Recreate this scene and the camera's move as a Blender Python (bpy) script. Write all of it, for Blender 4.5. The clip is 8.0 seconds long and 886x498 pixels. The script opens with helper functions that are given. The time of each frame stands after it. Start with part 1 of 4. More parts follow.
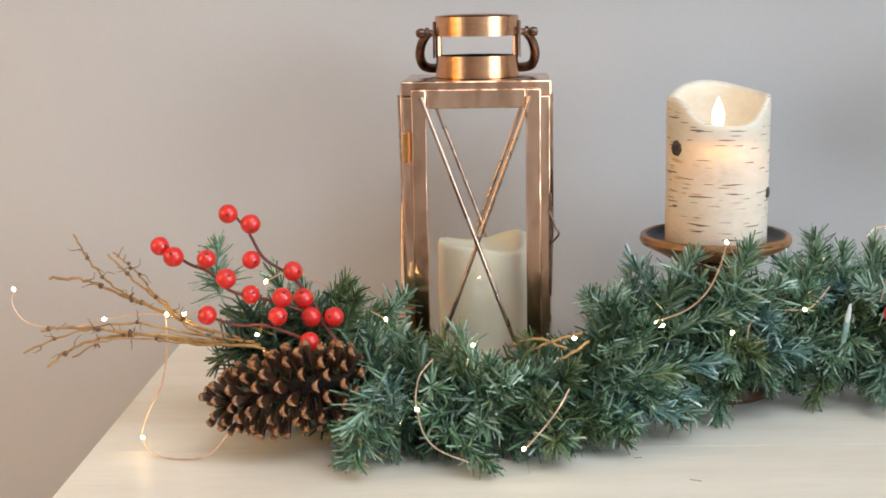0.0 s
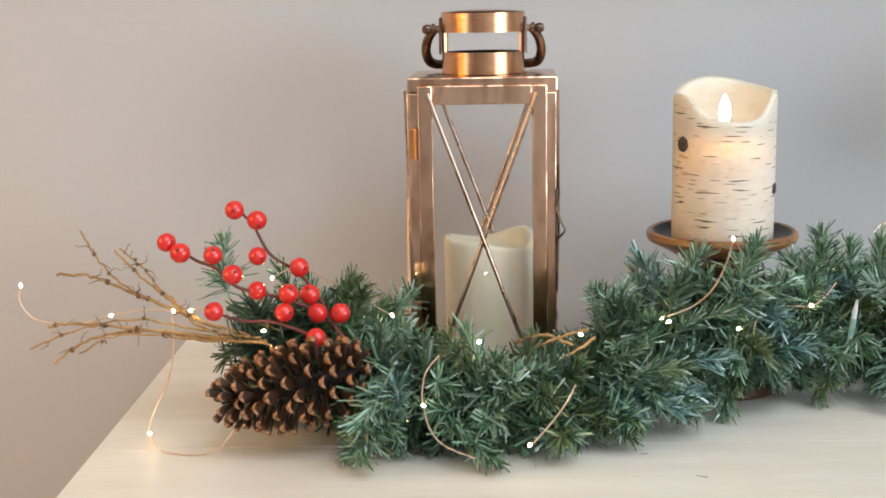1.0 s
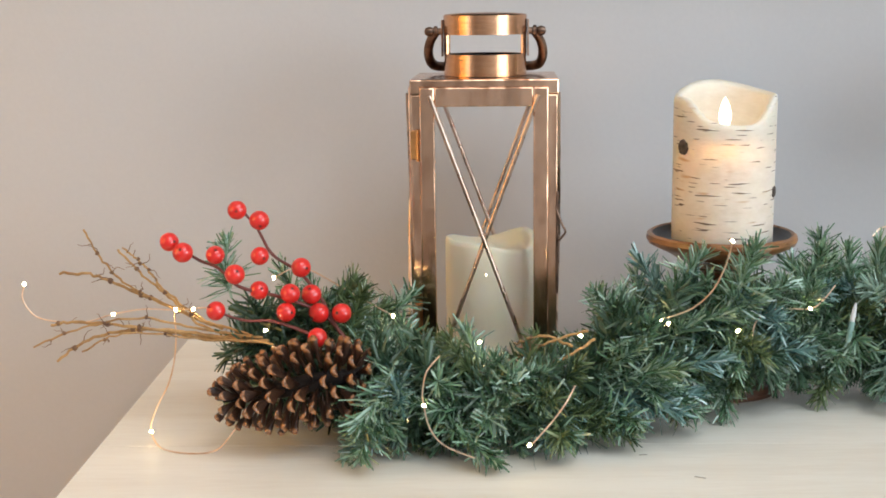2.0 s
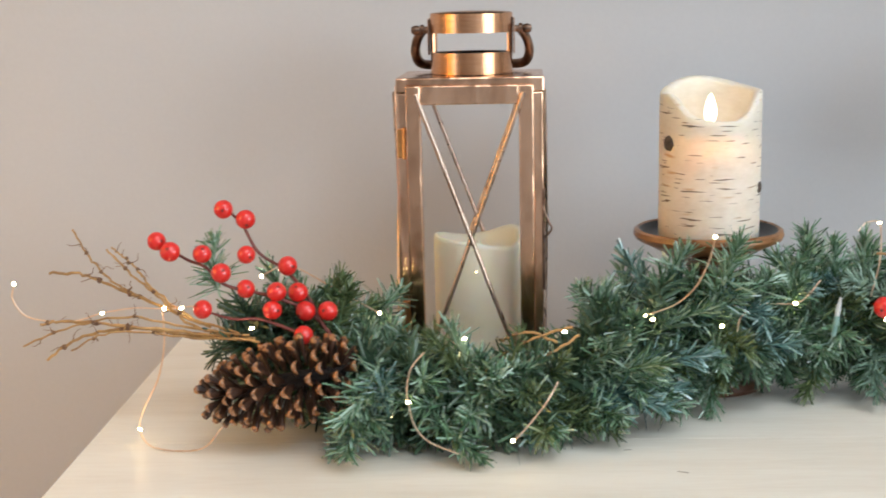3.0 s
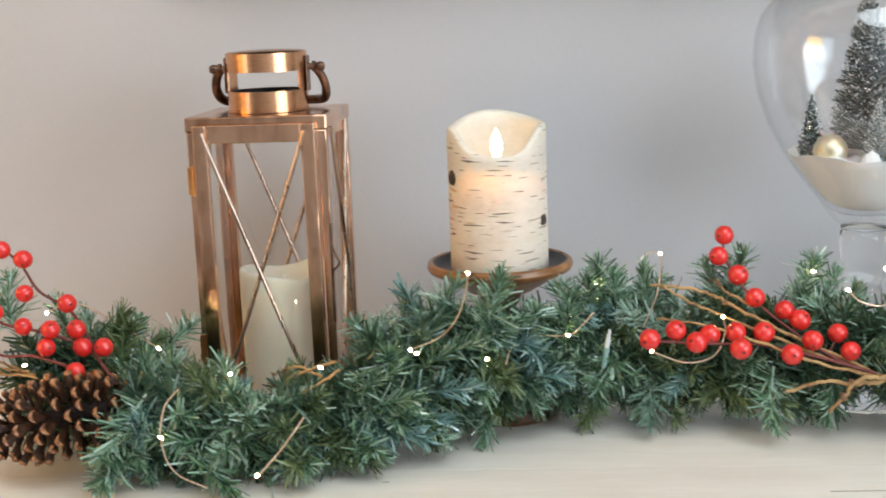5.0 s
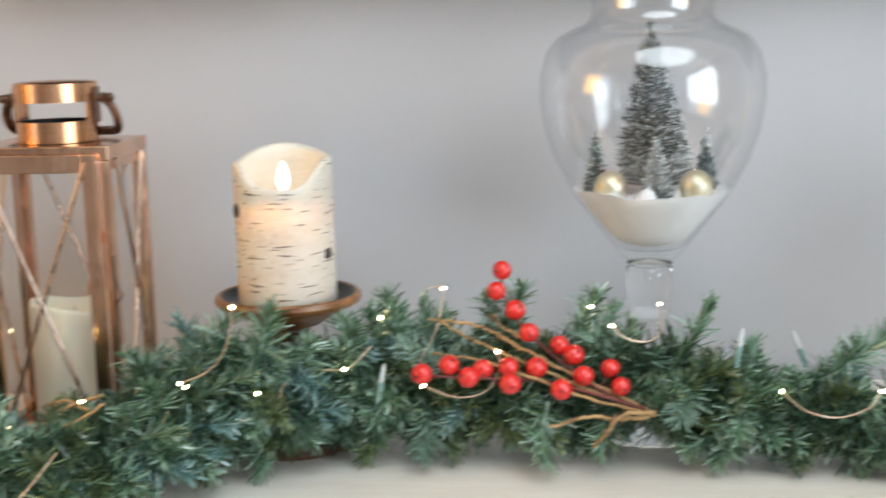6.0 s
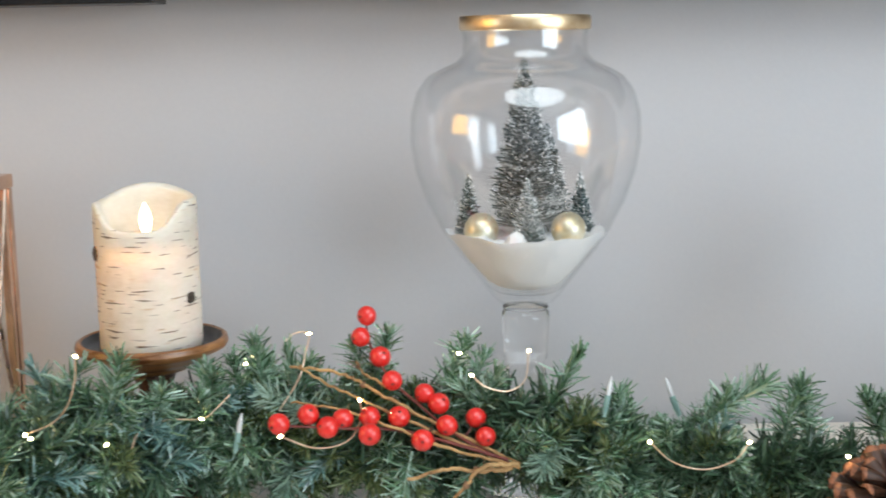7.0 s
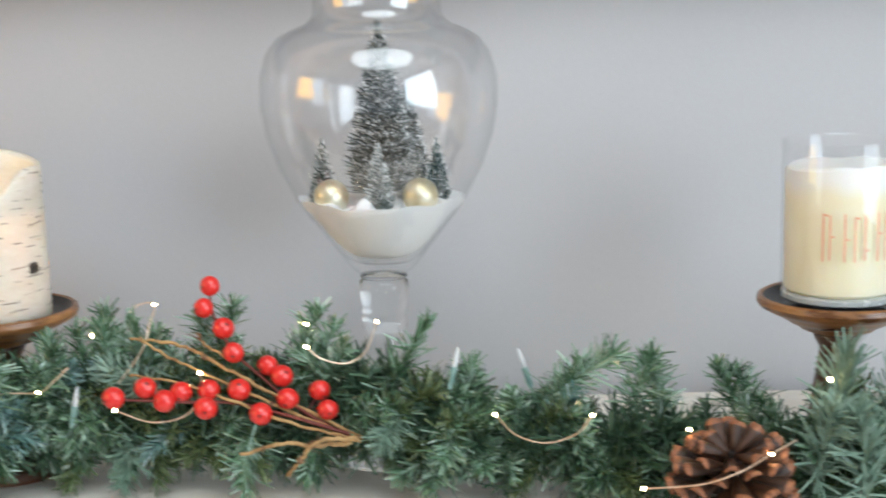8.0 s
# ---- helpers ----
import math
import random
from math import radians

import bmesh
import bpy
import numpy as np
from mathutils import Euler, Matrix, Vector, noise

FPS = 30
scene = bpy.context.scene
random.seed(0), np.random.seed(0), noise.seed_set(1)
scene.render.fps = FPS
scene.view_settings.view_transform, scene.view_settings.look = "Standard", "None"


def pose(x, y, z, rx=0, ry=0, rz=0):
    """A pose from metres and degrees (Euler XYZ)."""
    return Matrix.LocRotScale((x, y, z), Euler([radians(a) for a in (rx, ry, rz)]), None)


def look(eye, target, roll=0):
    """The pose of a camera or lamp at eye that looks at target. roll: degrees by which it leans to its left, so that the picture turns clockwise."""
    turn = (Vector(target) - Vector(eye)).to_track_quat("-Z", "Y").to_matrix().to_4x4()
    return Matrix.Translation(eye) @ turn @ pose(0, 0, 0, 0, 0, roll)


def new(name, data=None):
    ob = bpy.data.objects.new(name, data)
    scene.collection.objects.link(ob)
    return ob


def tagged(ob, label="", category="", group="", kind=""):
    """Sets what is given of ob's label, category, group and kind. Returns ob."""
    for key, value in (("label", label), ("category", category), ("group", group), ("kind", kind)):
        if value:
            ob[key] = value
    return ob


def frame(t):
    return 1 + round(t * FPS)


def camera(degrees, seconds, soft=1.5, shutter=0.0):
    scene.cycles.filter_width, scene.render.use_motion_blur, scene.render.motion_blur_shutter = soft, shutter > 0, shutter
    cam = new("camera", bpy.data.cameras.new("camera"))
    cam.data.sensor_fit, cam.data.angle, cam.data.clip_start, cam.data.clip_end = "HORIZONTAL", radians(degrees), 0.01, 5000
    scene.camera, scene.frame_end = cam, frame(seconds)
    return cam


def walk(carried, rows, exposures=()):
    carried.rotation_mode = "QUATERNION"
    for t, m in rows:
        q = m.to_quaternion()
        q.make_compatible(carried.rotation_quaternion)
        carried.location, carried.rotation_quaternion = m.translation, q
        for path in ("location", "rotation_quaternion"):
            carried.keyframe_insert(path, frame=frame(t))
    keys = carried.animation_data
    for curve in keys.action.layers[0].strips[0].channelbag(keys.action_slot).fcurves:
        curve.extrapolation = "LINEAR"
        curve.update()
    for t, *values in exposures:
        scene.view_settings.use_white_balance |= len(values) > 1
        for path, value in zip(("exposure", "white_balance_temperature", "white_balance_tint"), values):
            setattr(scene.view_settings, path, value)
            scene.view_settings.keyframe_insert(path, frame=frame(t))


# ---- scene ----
cam = camera(38.4, 8.0, 1.75, 0.5)
METRES, EYE, TILT, LEAN, TURN = 0.62, 1.09, -10.5, 1.0, 0.8
ROWS = [
    (0.0, 0.0, 0.0, 0.0, 0.0, -0.32, -0.05),
    (0.5, -0.0005, 0.0031, 0.0002, 0.04, -0.48, 0.02),
    (1.0, -0.0006, -0.0004, 0.0005, 0.26, -0.51, -0.03),
    (1.5, -0.0012, -0.005, 0.0002, 0.33, -0.42, -0.42),
    (2.8, 0.0062, -0.0165, -0.002, 0.45, -0.42, -0.05),
    (3.0, 0.0311, -0.0186, 0.0007, 0.82, -0.58, 0.03),
    (3.5, 0.0869, -0.0205, 0.0093, 0.73, -0.51, 0.42),
    (4.0, 0.1695, -0.0287, 0.0321, 0.73, -0.39, 0.5),
    (4.2, 0.209, -0.037, 0.0445, 0.42, 0.33, 0.67),
    (5.3, 0.447, -0.0485, 0.0405, 3.61, -0.77, 0.64),
    (5.5, 0.4945, -0.0517, 0.0347, 3.16, -0.63, 0.27),
    (5.8, 0.5553, -0.0438, 0.046, 1.84, -0.16, -0.05),
    (6.0, 0.5966, -0.0387, 0.0533, 0.76, 0.55, 0.25),
    (6.2, 0.6296, -0.0273, 0.0685, -0.27, 0.55, 0.35),
    (6.4, 0.6635, -0.0162, 0.0835, -0.19, 1.52, 0.2),
    (6.5, 0.681, -0.0109, 0.0909, 0.18, 2.08, 0.05),
    (6.7, 0.7051, -0.003, 0.0876, 0.31, 1.63, -0.1),
    (7.0, 0.7426, 0.0094, 0.0822, -0.14, 1.52, 0.23),
    (7.5, 0.8186, 0.0347, 0.0954, 0.18, 0.51, 1.36),
    (8.0, 0.9365, 0.058, 0.0852, 0.07, -0.05, 0.5),
]
walk(cam, [(t, pose(0, 0, EYE, TILT, LEAN, TURN) @ pose(METRES * x, METRES * y, METRES * z, 90 + pitch, roll, yaw)) for t, x, y, z, yaw, pitch, roll in ROWS])

# ---- light ----
world = bpy.data.worlds.new("world")
scene.world = world
world.use_nodes = True
wn = world.node_tree
sky = wn.nodes.new("ShaderNodeTexSky")
sky.sky_type, sky.sun_disc = "NISHITA", False
sky.sun_elevation, sky.sun_rotation = radians(28), radians(120)
wn.links.new(sky.outputs[0], wn.nodes["Background"].inputs[0])
wn.nodes["Background"].inputs[1].default_value = 0.08

EAST, WEST, SOUTH, NORTH, HIGH = 2.6, -2.4, -3.2, 1.222, 2.5
TOP = 0.77  # height of the console's top


def area_lamp(name, m, sx, sy, watts, colour):
    data = bpy.data.lights.new(name, "AREA")
    data.shape, data.size, data.size_y, data.energy, data.color = "RECTANGLE", sx, sy, watts, colour
    ob = new(name, data)
    ob.matrix_world = m
    return ob


# daylight in the two window openings, lamplight in the floor lamp
area_lamp("window_daylight", look((EAST - 0.02, -1.5, 1.4), (0, -1.5, 1.2)), 2.5, 1.5, 78, (0.74, 0.885, 1.0))
area_lamp("window_daylight", look((WEST + 0.02, -1.0, 1.45), (0, -1.0, 1.35)), 0.85, 1.3, 9, (0.77, 0.895, 1.0))

# ---- materials ----


def surface(name, a, b, scale=8.0, rough=0.5, metal=0.0, fine=60.0, bump=0.15, rough_b=None, stretch=(1, 1, 1), extra=None, spread=(0.35, 0.65), vary=False, wavy=0.0):
    """A material with two tones mixed by broad and fine noise, a rough range and a fine relief."""
    m = bpy.data.materials.new(name)
    m.use_nodes = True
    t = m.node_tree
    n, l = t.nodes, t.links
    p = n["Principled BSDF"]
    co = n.new("ShaderNodeTexCoord")
    mp = n.new("ShaderNodeMapping")
    mp.inputs["Scale"].default_value = stretch
    l.new(co.outputs["Object"], mp.inputs[0])
    if vary:
        info, push = n.new("ShaderNodeObjectInfo"), n.new("ShaderNodeMath")
        push.operation = "MULTIPLY"
        push.inputs[1].default_value = 60
        l.new(info.outputs["Random"], push.inputs[0])
        l.new(push.outputs[0], mp.inputs["Location"])
    big, small = n.new("ShaderNodeTexNoise"), n.new("ShaderNodeTexNoise")
    big.inputs["Scale"].default_value, small.inputs["Scale"].default_value = scale, fine
    big.inputs["Detail"].default_value, small.inputs["Detail"].default_value = 4, 5
    l.new(mp.outputs[0], big.inputs["Vector"])
    l.new(mp.outputs[0], small.inputs["Vector"])
    add = n.new("ShaderNodeMath")
    add.operation = "MULTIPLY_ADD"
    l.new(small.outputs["Fac"], add.inputs[0])
    add.inputs[1].default_value = 0.35
    sc = n.new("ShaderNodeMath")
    sc.operation = "MULTIPLY"
    sc.inputs[1].default_value = 0.65
    l.new(big.outputs["Fac"], sc.inputs[0])
    l.new(sc.outputs[0], add.inputs[2])
    ramp = n.new("ShaderNodeValToRGB")
    ramp.color_ramp.elements[0].position, ramp.color_ramp.elements[1].position = spread
    ramp.color_ramp.elements[0].color, ramp.color_ramp.elements[1].color = (*a, 1), (*b, 1)
    l.new(add.outputs[0], ramp.inputs[0])
    l.new(ramp.outputs[0], p.inputs["Base Color"])
    mr = n.new("ShaderNodeMapRange")
    mr.inputs["To Min"].default_value, mr.inputs["To Max"].default_value = rough, rough if rough_b is None else rough_b
    l.new(add.outputs[0], mr.inputs["Value"])
    mr.inputs["From Min"].default_value, mr.inputs["From Max"].default_value = 0.35, 0.65
    l.new(mr.outputs[0], p.inputs["Roughness"])
    p.inputs["Metallic"].default_value = metal
    if bump:
        bp = n.new("ShaderNodeBump")
        bp.inputs["Strength"].default_value, bp.inputs["Distance"].default_value = bump, 0.001
        l.new(small.outputs["Fac"], bp.inputs["Height"])
        l.new(bp.outputs[0], p.inputs["Normal"])
    if wavy:
        sheet = n.new("ShaderNodeBump")
        sheet.inputs["Strength"].default_value, sheet.inputs["Distance"].default_value = 1.0, wavy
        l.new(big.outputs["Fac"], sheet.inputs["Height"])
        l.new(sheet.outputs[0], bp.inputs["Normal"])
    for key, value in (extra or {}).items():
        p.inputs[key].default_value = value
    return m


def scattered(name, colours, rough=0.4, extra=None, own=0.5):
    """A material whose tone varies from piece to piece."""
    m = bpy.data.materials.new(name)
    m.use_nodes = True
    n, l = m.node_tree.nodes, m.node_tree.links
    p = n["Principled BSDF"]
    info, geo = n.new("ShaderNodeObjectInfo"), n.new("ShaderNodeNewGeometry")
    mix = n.new("ShaderNodeMath")
    mix.operation = "MULTIPLY_ADD"
    l.new(info.outputs["Random"], mix.inputs[0])
    mix.inputs[1].default_value = 1 - own
    half = n.new("ShaderNodeMath")
    half.operation = "MULTIPLY"
    half.inputs[1].default_value = own
    l.new(geo.outputs["Random Per Island"], half.inputs[0])
    l.new(half.outputs[0], mix.inputs[2])
    ramp = n.new("ShaderNodeValToRGB")
    e = ramp.color_ramp.elements
    while len(e) < len(colours):
        e.new(0.5)
    for i, c in enumerate(colours):
        e[i].position, e[i].color = i / (len(colours) - 1), (*c, 1)
    l.new(mix.outputs[0], ramp.inputs[0])
    l.new(ramp.outputs[0], p.inputs["Base Color"])
    p.inputs["Roughness"].default_value = rough
    for key, value in (extra or {}).items():
        p.inputs[key].default_value = value
    return m


def glowing(name, colour, strength, base=(0.9, 0.85, 0.7)):
    m = bpy.data.materials.new(name)
    m.use_nodes = True
    p = m.node_tree.nodes["Principled BSDF"]
    p.inputs["Base Color"].default_value = (*base, 1)
    p.inputs["Emission Color"].default_value = (*colour, 1)
    p.inputs["Emission Strength"].default_value = strength
    return m


def glassy(name, tint=(1, 1, 1), rough=0.0, ior=1.45):
    m = bpy.data.materials.new(name)
    m.use_nodes = True
    p = m.node_tree.nodes["Principled BSDF"]
    p.inputs["Base Color"].default_value = (*tint, 1)
    p.inputs["Roughness"].default_value = rough
    p.inputs["IOR"].default_value = ior
    p.inputs["Transmission Weight"].default_value = 1.0
    return m


def thin_glass(name, rough=0.02, least=0.045):
    """Thin blown glass: clear, with a gloss that grows at grazing angles."""
    m = bpy.data.materials.new(name)
    m.use_nodes = True
    n, l = m.node_tree.nodes, m.node_tree.links
    n.remove(n["Principled BSDF"])
    clear, gloss, fres, mix = n.new("ShaderNodeBsdfTransparent"), n.new("ShaderNodeBsdfGlossy"), n.new("ShaderNodeLayerWeight"), n.new("ShaderNodeMixShader")
    clear.inputs["Color"].default_value = (1.0, 1.0, 1.0, 1)
    gloss.inputs["Roughness"].default_value = rough
    fres.inputs["Blend"].default_value = 0.5
    power, gain = n.new("ShaderNodeMath"), n.new("ShaderNodeMath")
    power.operation, gain.operation = "POWER", "MULTIPLY_ADD"
    power.inputs[1].default_value, gain.inputs[1].default_value, gain.inputs[2].default_value = 4.5, 0.32, least
    l.new(fres.outputs["Facing"], power.inputs[0])
    l.new(power.outputs[0], gain.inputs[0])
    l.new(gain.outputs[0], mix.inputs[0])
    l.new(clear.outputs[0], mix.inputs[1])
    l.new(gloss.outputs[0], mix.inputs[2])
    l.new(mix.outputs[0], n["Material Output"].inputs["Surface"])
    return m


def birch_wax():
    """Ivory wax with thin dark horizontal bark dashes and faint tan bands."""
    m = surface("birch_wax", (0.64, 0.575, 0.475), (0.75, 0.70, 0.62), 18, 0.45, 0, 140, 0.35, 0.6, (1, 1, 2.5))
    n, l = m.node_tree.nodes, m.node_tree.links
    p = n["Principled BSDF"]
    p.inputs["Subsurface Weight"].default_value = 0.55
    p.inputs["Subsurface Radius"].default_value = (0.014, 0.011, 0.007)
    p.inputs["Subsurface Scale"].default_value = 1.0
    ramp = p.inputs["Base Color"].links[0].from_node
    co, sep = n.new("ShaderNodeTexCoord"), n.new("ShaderNodeSeparateXYZ")
    l.new(co.outputs["Object"], sep.inputs[0])
    ang = n.new("ShaderNodeMath")
    ang.operation = "ARCTAN2"
    l.new(sep.outputs["Y"], ang.inputs[0])
    l.new(sep.outputs["X"], ang.inputs[1])
    com = n.new("ShaderNodeCombineXYZ")
    l.new(ang.outputs[0], com.inputs["X"])
    l.new(sep.outputs["Z"], com.inputs["Y"])
    last = ramp.outputs[0]
    flatten, size, bark = n.new("ShaderNodeVectorMath"), n.new("ShaderNodeVectorMath"), n.new("ShaderNodeMath")
    flatten.operation, size.operation, bark.operation = "MULTIPLY", "LENGTH", "GREATER_THAN"
    flatten.inputs[1].default_value = (1, 1, 0)
    l.new(co.outputs["Object"], flatten.inputs[0])
    l.new(flatten.outputs[0], size.inputs[0])
    l.new(size.outputs["Value"], bark.inputs[0])
    bark.inputs[1].default_value = 0.0395
    for sx, sz, low, high, dark in ((1.6, 520.0, 0.655, 0.685, (0.12, 0.08, 0.05)), (1.3, 160.0, 0.66, 0.76, (0.52, 0.36, 0.20))):
        mp, no = n.new("ShaderNodeMapping"), n.new("ShaderNodeTexNoise")
        mp.inputs["Scale"].default_value = (sx, sz, 1)
        mp.inputs["Location"].default_value = (sz, sx, 0)
        no.inputs["Scale"].default_value, no.inputs["Detail"].default_value = 1.0, 1.0
        l.new(com.outputs[0], mp.inputs[0])
        l.new(mp.outputs[0], no.inputs["Vector"])
        mr = n.new("ShaderNodeMapRange")
        mr.inputs["From Min"].default_value, mr.inputs["From Max"].default_value = low, high
        l.new(no.outputs["Fac"], mr.inputs["Value"])
        mx = n.new("ShaderNodeMix")
        mx.data_type = "RGBA"
        skin = n.new("ShaderNodeMath")
        skin.operation = "MULTIPLY"
        l.new(mr.outputs[0], skin.inputs[0])
        l.new(bark.outputs[0], skin.inputs[1])
        l.new(skin.outputs[0], mx.inputs["Factor"])
        l.new(last, mx.inputs["A"])
        mx.inputs["B"].default_value = (*dark, 1)
        last = mx.outputs["Result"]
    l.new(last, p.inputs["Base Color"])
    return m


def jar_wax():
    """Pale yellow wax that clears to frosted white in an uneven band at its top."""
    m = surface("pale_yellow_wax", (0.88, 0.79, 0.54), (0.92, 0.86, 0.66), 22, 0.35, 0, 120, 0.1, 0.45, extra={"Subsurface Weight": 0.3, "Subsurface Radius": (0.012, 0.008, 0.004), "Subsurface Scale": 1.0})
    n, l = m.node_tree.nodes, m.node_tree.links
    p = n["Principled BSDF"]
    ramp = p.inputs["Base Color"].links[0].from_node
    co, sep, wave, height, top, mx = (n.new("ShaderNode" + k) for k in ("TexCoord", "SeparateXYZ", "TexNoise", "Math", "MapRange", "Mix"))
    l.new(co.outputs["Object"], sep.inputs[0])
    l.new(co.outputs["Object"], wave.inputs["Vector"])
    wave.inputs["Scale"].default_value = 35
    height.operation = "MULTIPLY_ADD"
    height.inputs[1].default_value = 0.016
    l.new(wave.outputs["Fac"], height.inputs[0])
    l.new(sep.outputs["Z"], height.inputs[2])
    top.inputs["From Min"].default_value, top.inputs["From Max"].default_value = 0.096, 0.108
    l.new(height.outputs[0], top.inputs["Value"])
    mx.data_type = "RGBA"
    l.new(top.outputs[0], mx.inputs["Factor"])
    l.new(ramp.outputs[0], mx.inputs["A"])
    mx.inputs["B"].default_value = (0.90, 0.885, 0.85, 1)
    l.new(mx.outputs["Result"], p.inputs["Base Color"])
    return m


PLASTER = surface("wall_paint", (0.507, 0.498, 0.510), (0.537, 0.528, 0.538), 2.5, 0.75, 0, 220, 0.12, 0.85)
CEILING = surface("ceiling_paint", (0.78, 0.77, 0.75), (0.82, 0.81, 0.79), 3, 0.85, 0, 150, 0.1)
BOARDS = surface("oak_floor", (0.22, 0.17, 0.13), (0.34, 0.27, 0.21), 3, 0.4, 0, 40, 0.2, 0.55, (1, 8, 1))
CREAM = surface("cream_painted_wood", (0.74, 0.675, 0.585), (0.83, 0.785, 0.71), 5, 0.32, 0, 38, 0.25, 0.5, (1, 7, 7), spread=(0.3, 0.6))
# worn scuffs in the paint, and the painted shade of the plank joint
SCUFF_AND_GAP = surface("scuff_and_gap_shade", (0.22, 0.17, 0.13), (0.36, 0.29, 0.22), 80, 0.6)
TRIM = surface("white_trim", (0.76, 0.75, 0.73), (0.82, 0.81, 0.80), 4, 0.4, 0, 90, 0.1)
COPPER = surface("antique_copper", (0.35, 0.175, 0.098), (0.84, 0.53, 0.355), 11, 0.15, 1.0, 110, 0.05, 0.26, (1, 1, 0.4), spread=(0.28, 0.52), wavy=0.011)
BAR = surface("dull_copper_bar", (0.40, 0.27, 0.20), (0.76, 0.60, 0.49), 20, 0.22, 1.0, 160, 0.05, 0.34, (1, 1, 0.4))
RING = surface("polished_copper", (0.54, 0.26, 0.125), (0.82, 0.45, 0.26), 9, 0.20, 1.0, 220, 0.03, 0.26, (0.4, 0.4, 3))
DARKMETAL = surface("dark_aged_copper", (0.07, 0.046, 0.038), (0.38, 0.235, 0.165), 30, 0.3, 1.0, 160, 0.15, 0.45)
BRASS = surface("brassy_copper", (0.55, 0.25, 0.09), (0.80, 0.44, 0.18), 30, 0.3, 1.0, 160, 0.1, 0.45)
NEAR_BLACK = surface("near_black_metal", (0.012, 0.011, 0.010), (0.025, 0.022, 0.02), 20, 0.5, 0.3)
PANE = thin_glass("lantern_pane")
CRYSTAL = glassy("clear_glass", (1, 1, 1), 0.0, 1.42)
JAR = thin_glass("jar_glass", 0.05, 0.05)
BLOWN = thin_glass("urn_glass", 0.11, 0.085)
IVORY = surface("ivory_wax", (0.84, 0.78, 0.62), (0.89, 0.85, 0.70), 14, 0.4, 0, 120, 0.12, 0.5, extra={"Subsurface Weight": 0.35, "Subsurface Radius": (0.012, 0.008, 0.004), "Subsurface Scale": 1.0})
FOGGED = surface("fogged_glass_base", (0.62, 0.66, 0.64), (0.78, 0.81, 0.80), 60, 0.18, 0, 200, 0.05, 0.3, extra={"Transmission Weight": 0.35})
BIRCH = birch_wax()
JARWAX = jar_wax()
KNOT = surface("bark_knot", (0.02, 0.014, 0.01), (0.10, 0.07, 0.05), 200, 0.6, 0, 600, 0.8)
FLAME = glowing("led_flame", (1.0, 0.78, 0.55), 7.0)
BULB = glowing("fairy_bulb_glow", (1.0, 0.77, 0.40), 85.0)
WOODDISH = surface("stained_dish_wood", (0.11, 0.042, 0.016), (0.44, 0.205, 0.075), 26, 0.24, 0, 70, 0.2, 0.42, (1, 1, 5))
STEMWOOD = surface("dark_stem_wood", (0.030, 0.013, 0.008), (0.14, 0.058, 0.030), 18, 0.3, 0, 70, 0.2, 0.45, (1, 1, 5))
INSIDE = surface("dark_dish_inside", (0.018, 0.017, 0.018), (0.05, 0.048, 0.05), 30, 0.35, 0, 90, 0.1)
NEEDLE = scattered("garland_needles", [(0.016, 0.040, 0.020), (0.062, 0.130, 0.064), (0.155, 0.275, 0.158), (0.380, 0.525, 0.430), (0.195, 0.250, 0.092)], 0.20, {"Specular IOR Level": 0.9}, 0.78)
# teal strands, brightened: the window's bluish sheen is put into their colour
NEEDLE_TEAL_SHEEN = scattered("teal_sheen_needles", [(0.036, 0.090, 0.078), (0.110, 0.215, 0.190), (0.230, 0.370, 0.345), (0.430, 0.570, 0.560)], 0.18, {"Specular IOR Level": 1.0}, 0.8)
NEEDLE_PALE = scattered("pale_needles", [(0.12, 0.20, 0.145), (0.20, 0.30, 0.23), (0.30, 0.41, 0.33)], 0.32)
NEEDLE_OLIVE = scattered("olive_needles", [(0.030, 0.050, 0.020), (0.085, 0.125, 0.050), (0.150, 0.200, 0.085), (0.260, 0.310, 0.170)], 0.26, {"Specular IOR Level": 0.7}, 0.72)
# same needles made darker: shade deep in the garland put into the colour
NEEDLE_SHADED = scattered("shaded_inner_needles", [(0.018, 0.038, 0.021), (0.052, 0.100, 0.058), (0.105, 0.175, 0.110)], 0.30)
STEM = surface("garland_wire", (0.020, 0.030, 0.015), (0.06, 0.055, 0.03), 60, 0.6)
TWIG = surface("dry_vine", (0.23, 0.120, 0.044), (0.54, 0.335, 0.140), 40, 0.6, 0, 260, 0.5, 0.75)
TENDRIL = surface("dry_tendril", (0.10, 0.05, 0.03), (0.22, 0.12, 0.06), 60, 0.7)
REDSTEM = surface("red_brown_stem", (0.10, 0.018, 0.015), (0.20, 0.045, 0.03), 60, 0.5, 0, 300, 0.4)
BERRY = surface("red_berry", (0.62, 0.012, 0.012), (0.80, 0.035, 0.025), 60, 0.22, 0, 500, 0.08, 0.34, extra={"Coat Weight": 0.5, "Coat Roughness": 0.12})
CALYX = surface("berry_eye", (0.03, 0.012, 0.01), (0.10, 0.03, 0.02), 200, 0.7)
CONE = surface("cone_scale_wood", (0.018, 0.008, 0.005), (0.090, 0.035, 0.016), 1.6, 0.30, 0, 9, 0.5, 0.5, (3, 3, 0.8), vary=True)
CONE_TIP = surface("cone_scale_edge", (0.15, 0.052, 0.020), (0.44, 0.190, 0.072), 1.4, 0.14, 0, 8, 0.5, 0.40, (3, 3, 1), vary=True, extra={"Coat Weight": 0.6, "Coat Roughness": 0.18})
CONE_RED = surface("reddish_cone_wood", (0.13, 0.040, 0.016), (0.42, 0.165, 0.075), 1.6, 0.40, 0, 9, 0.6, 0.6, (3, 3, 1), vary=True)
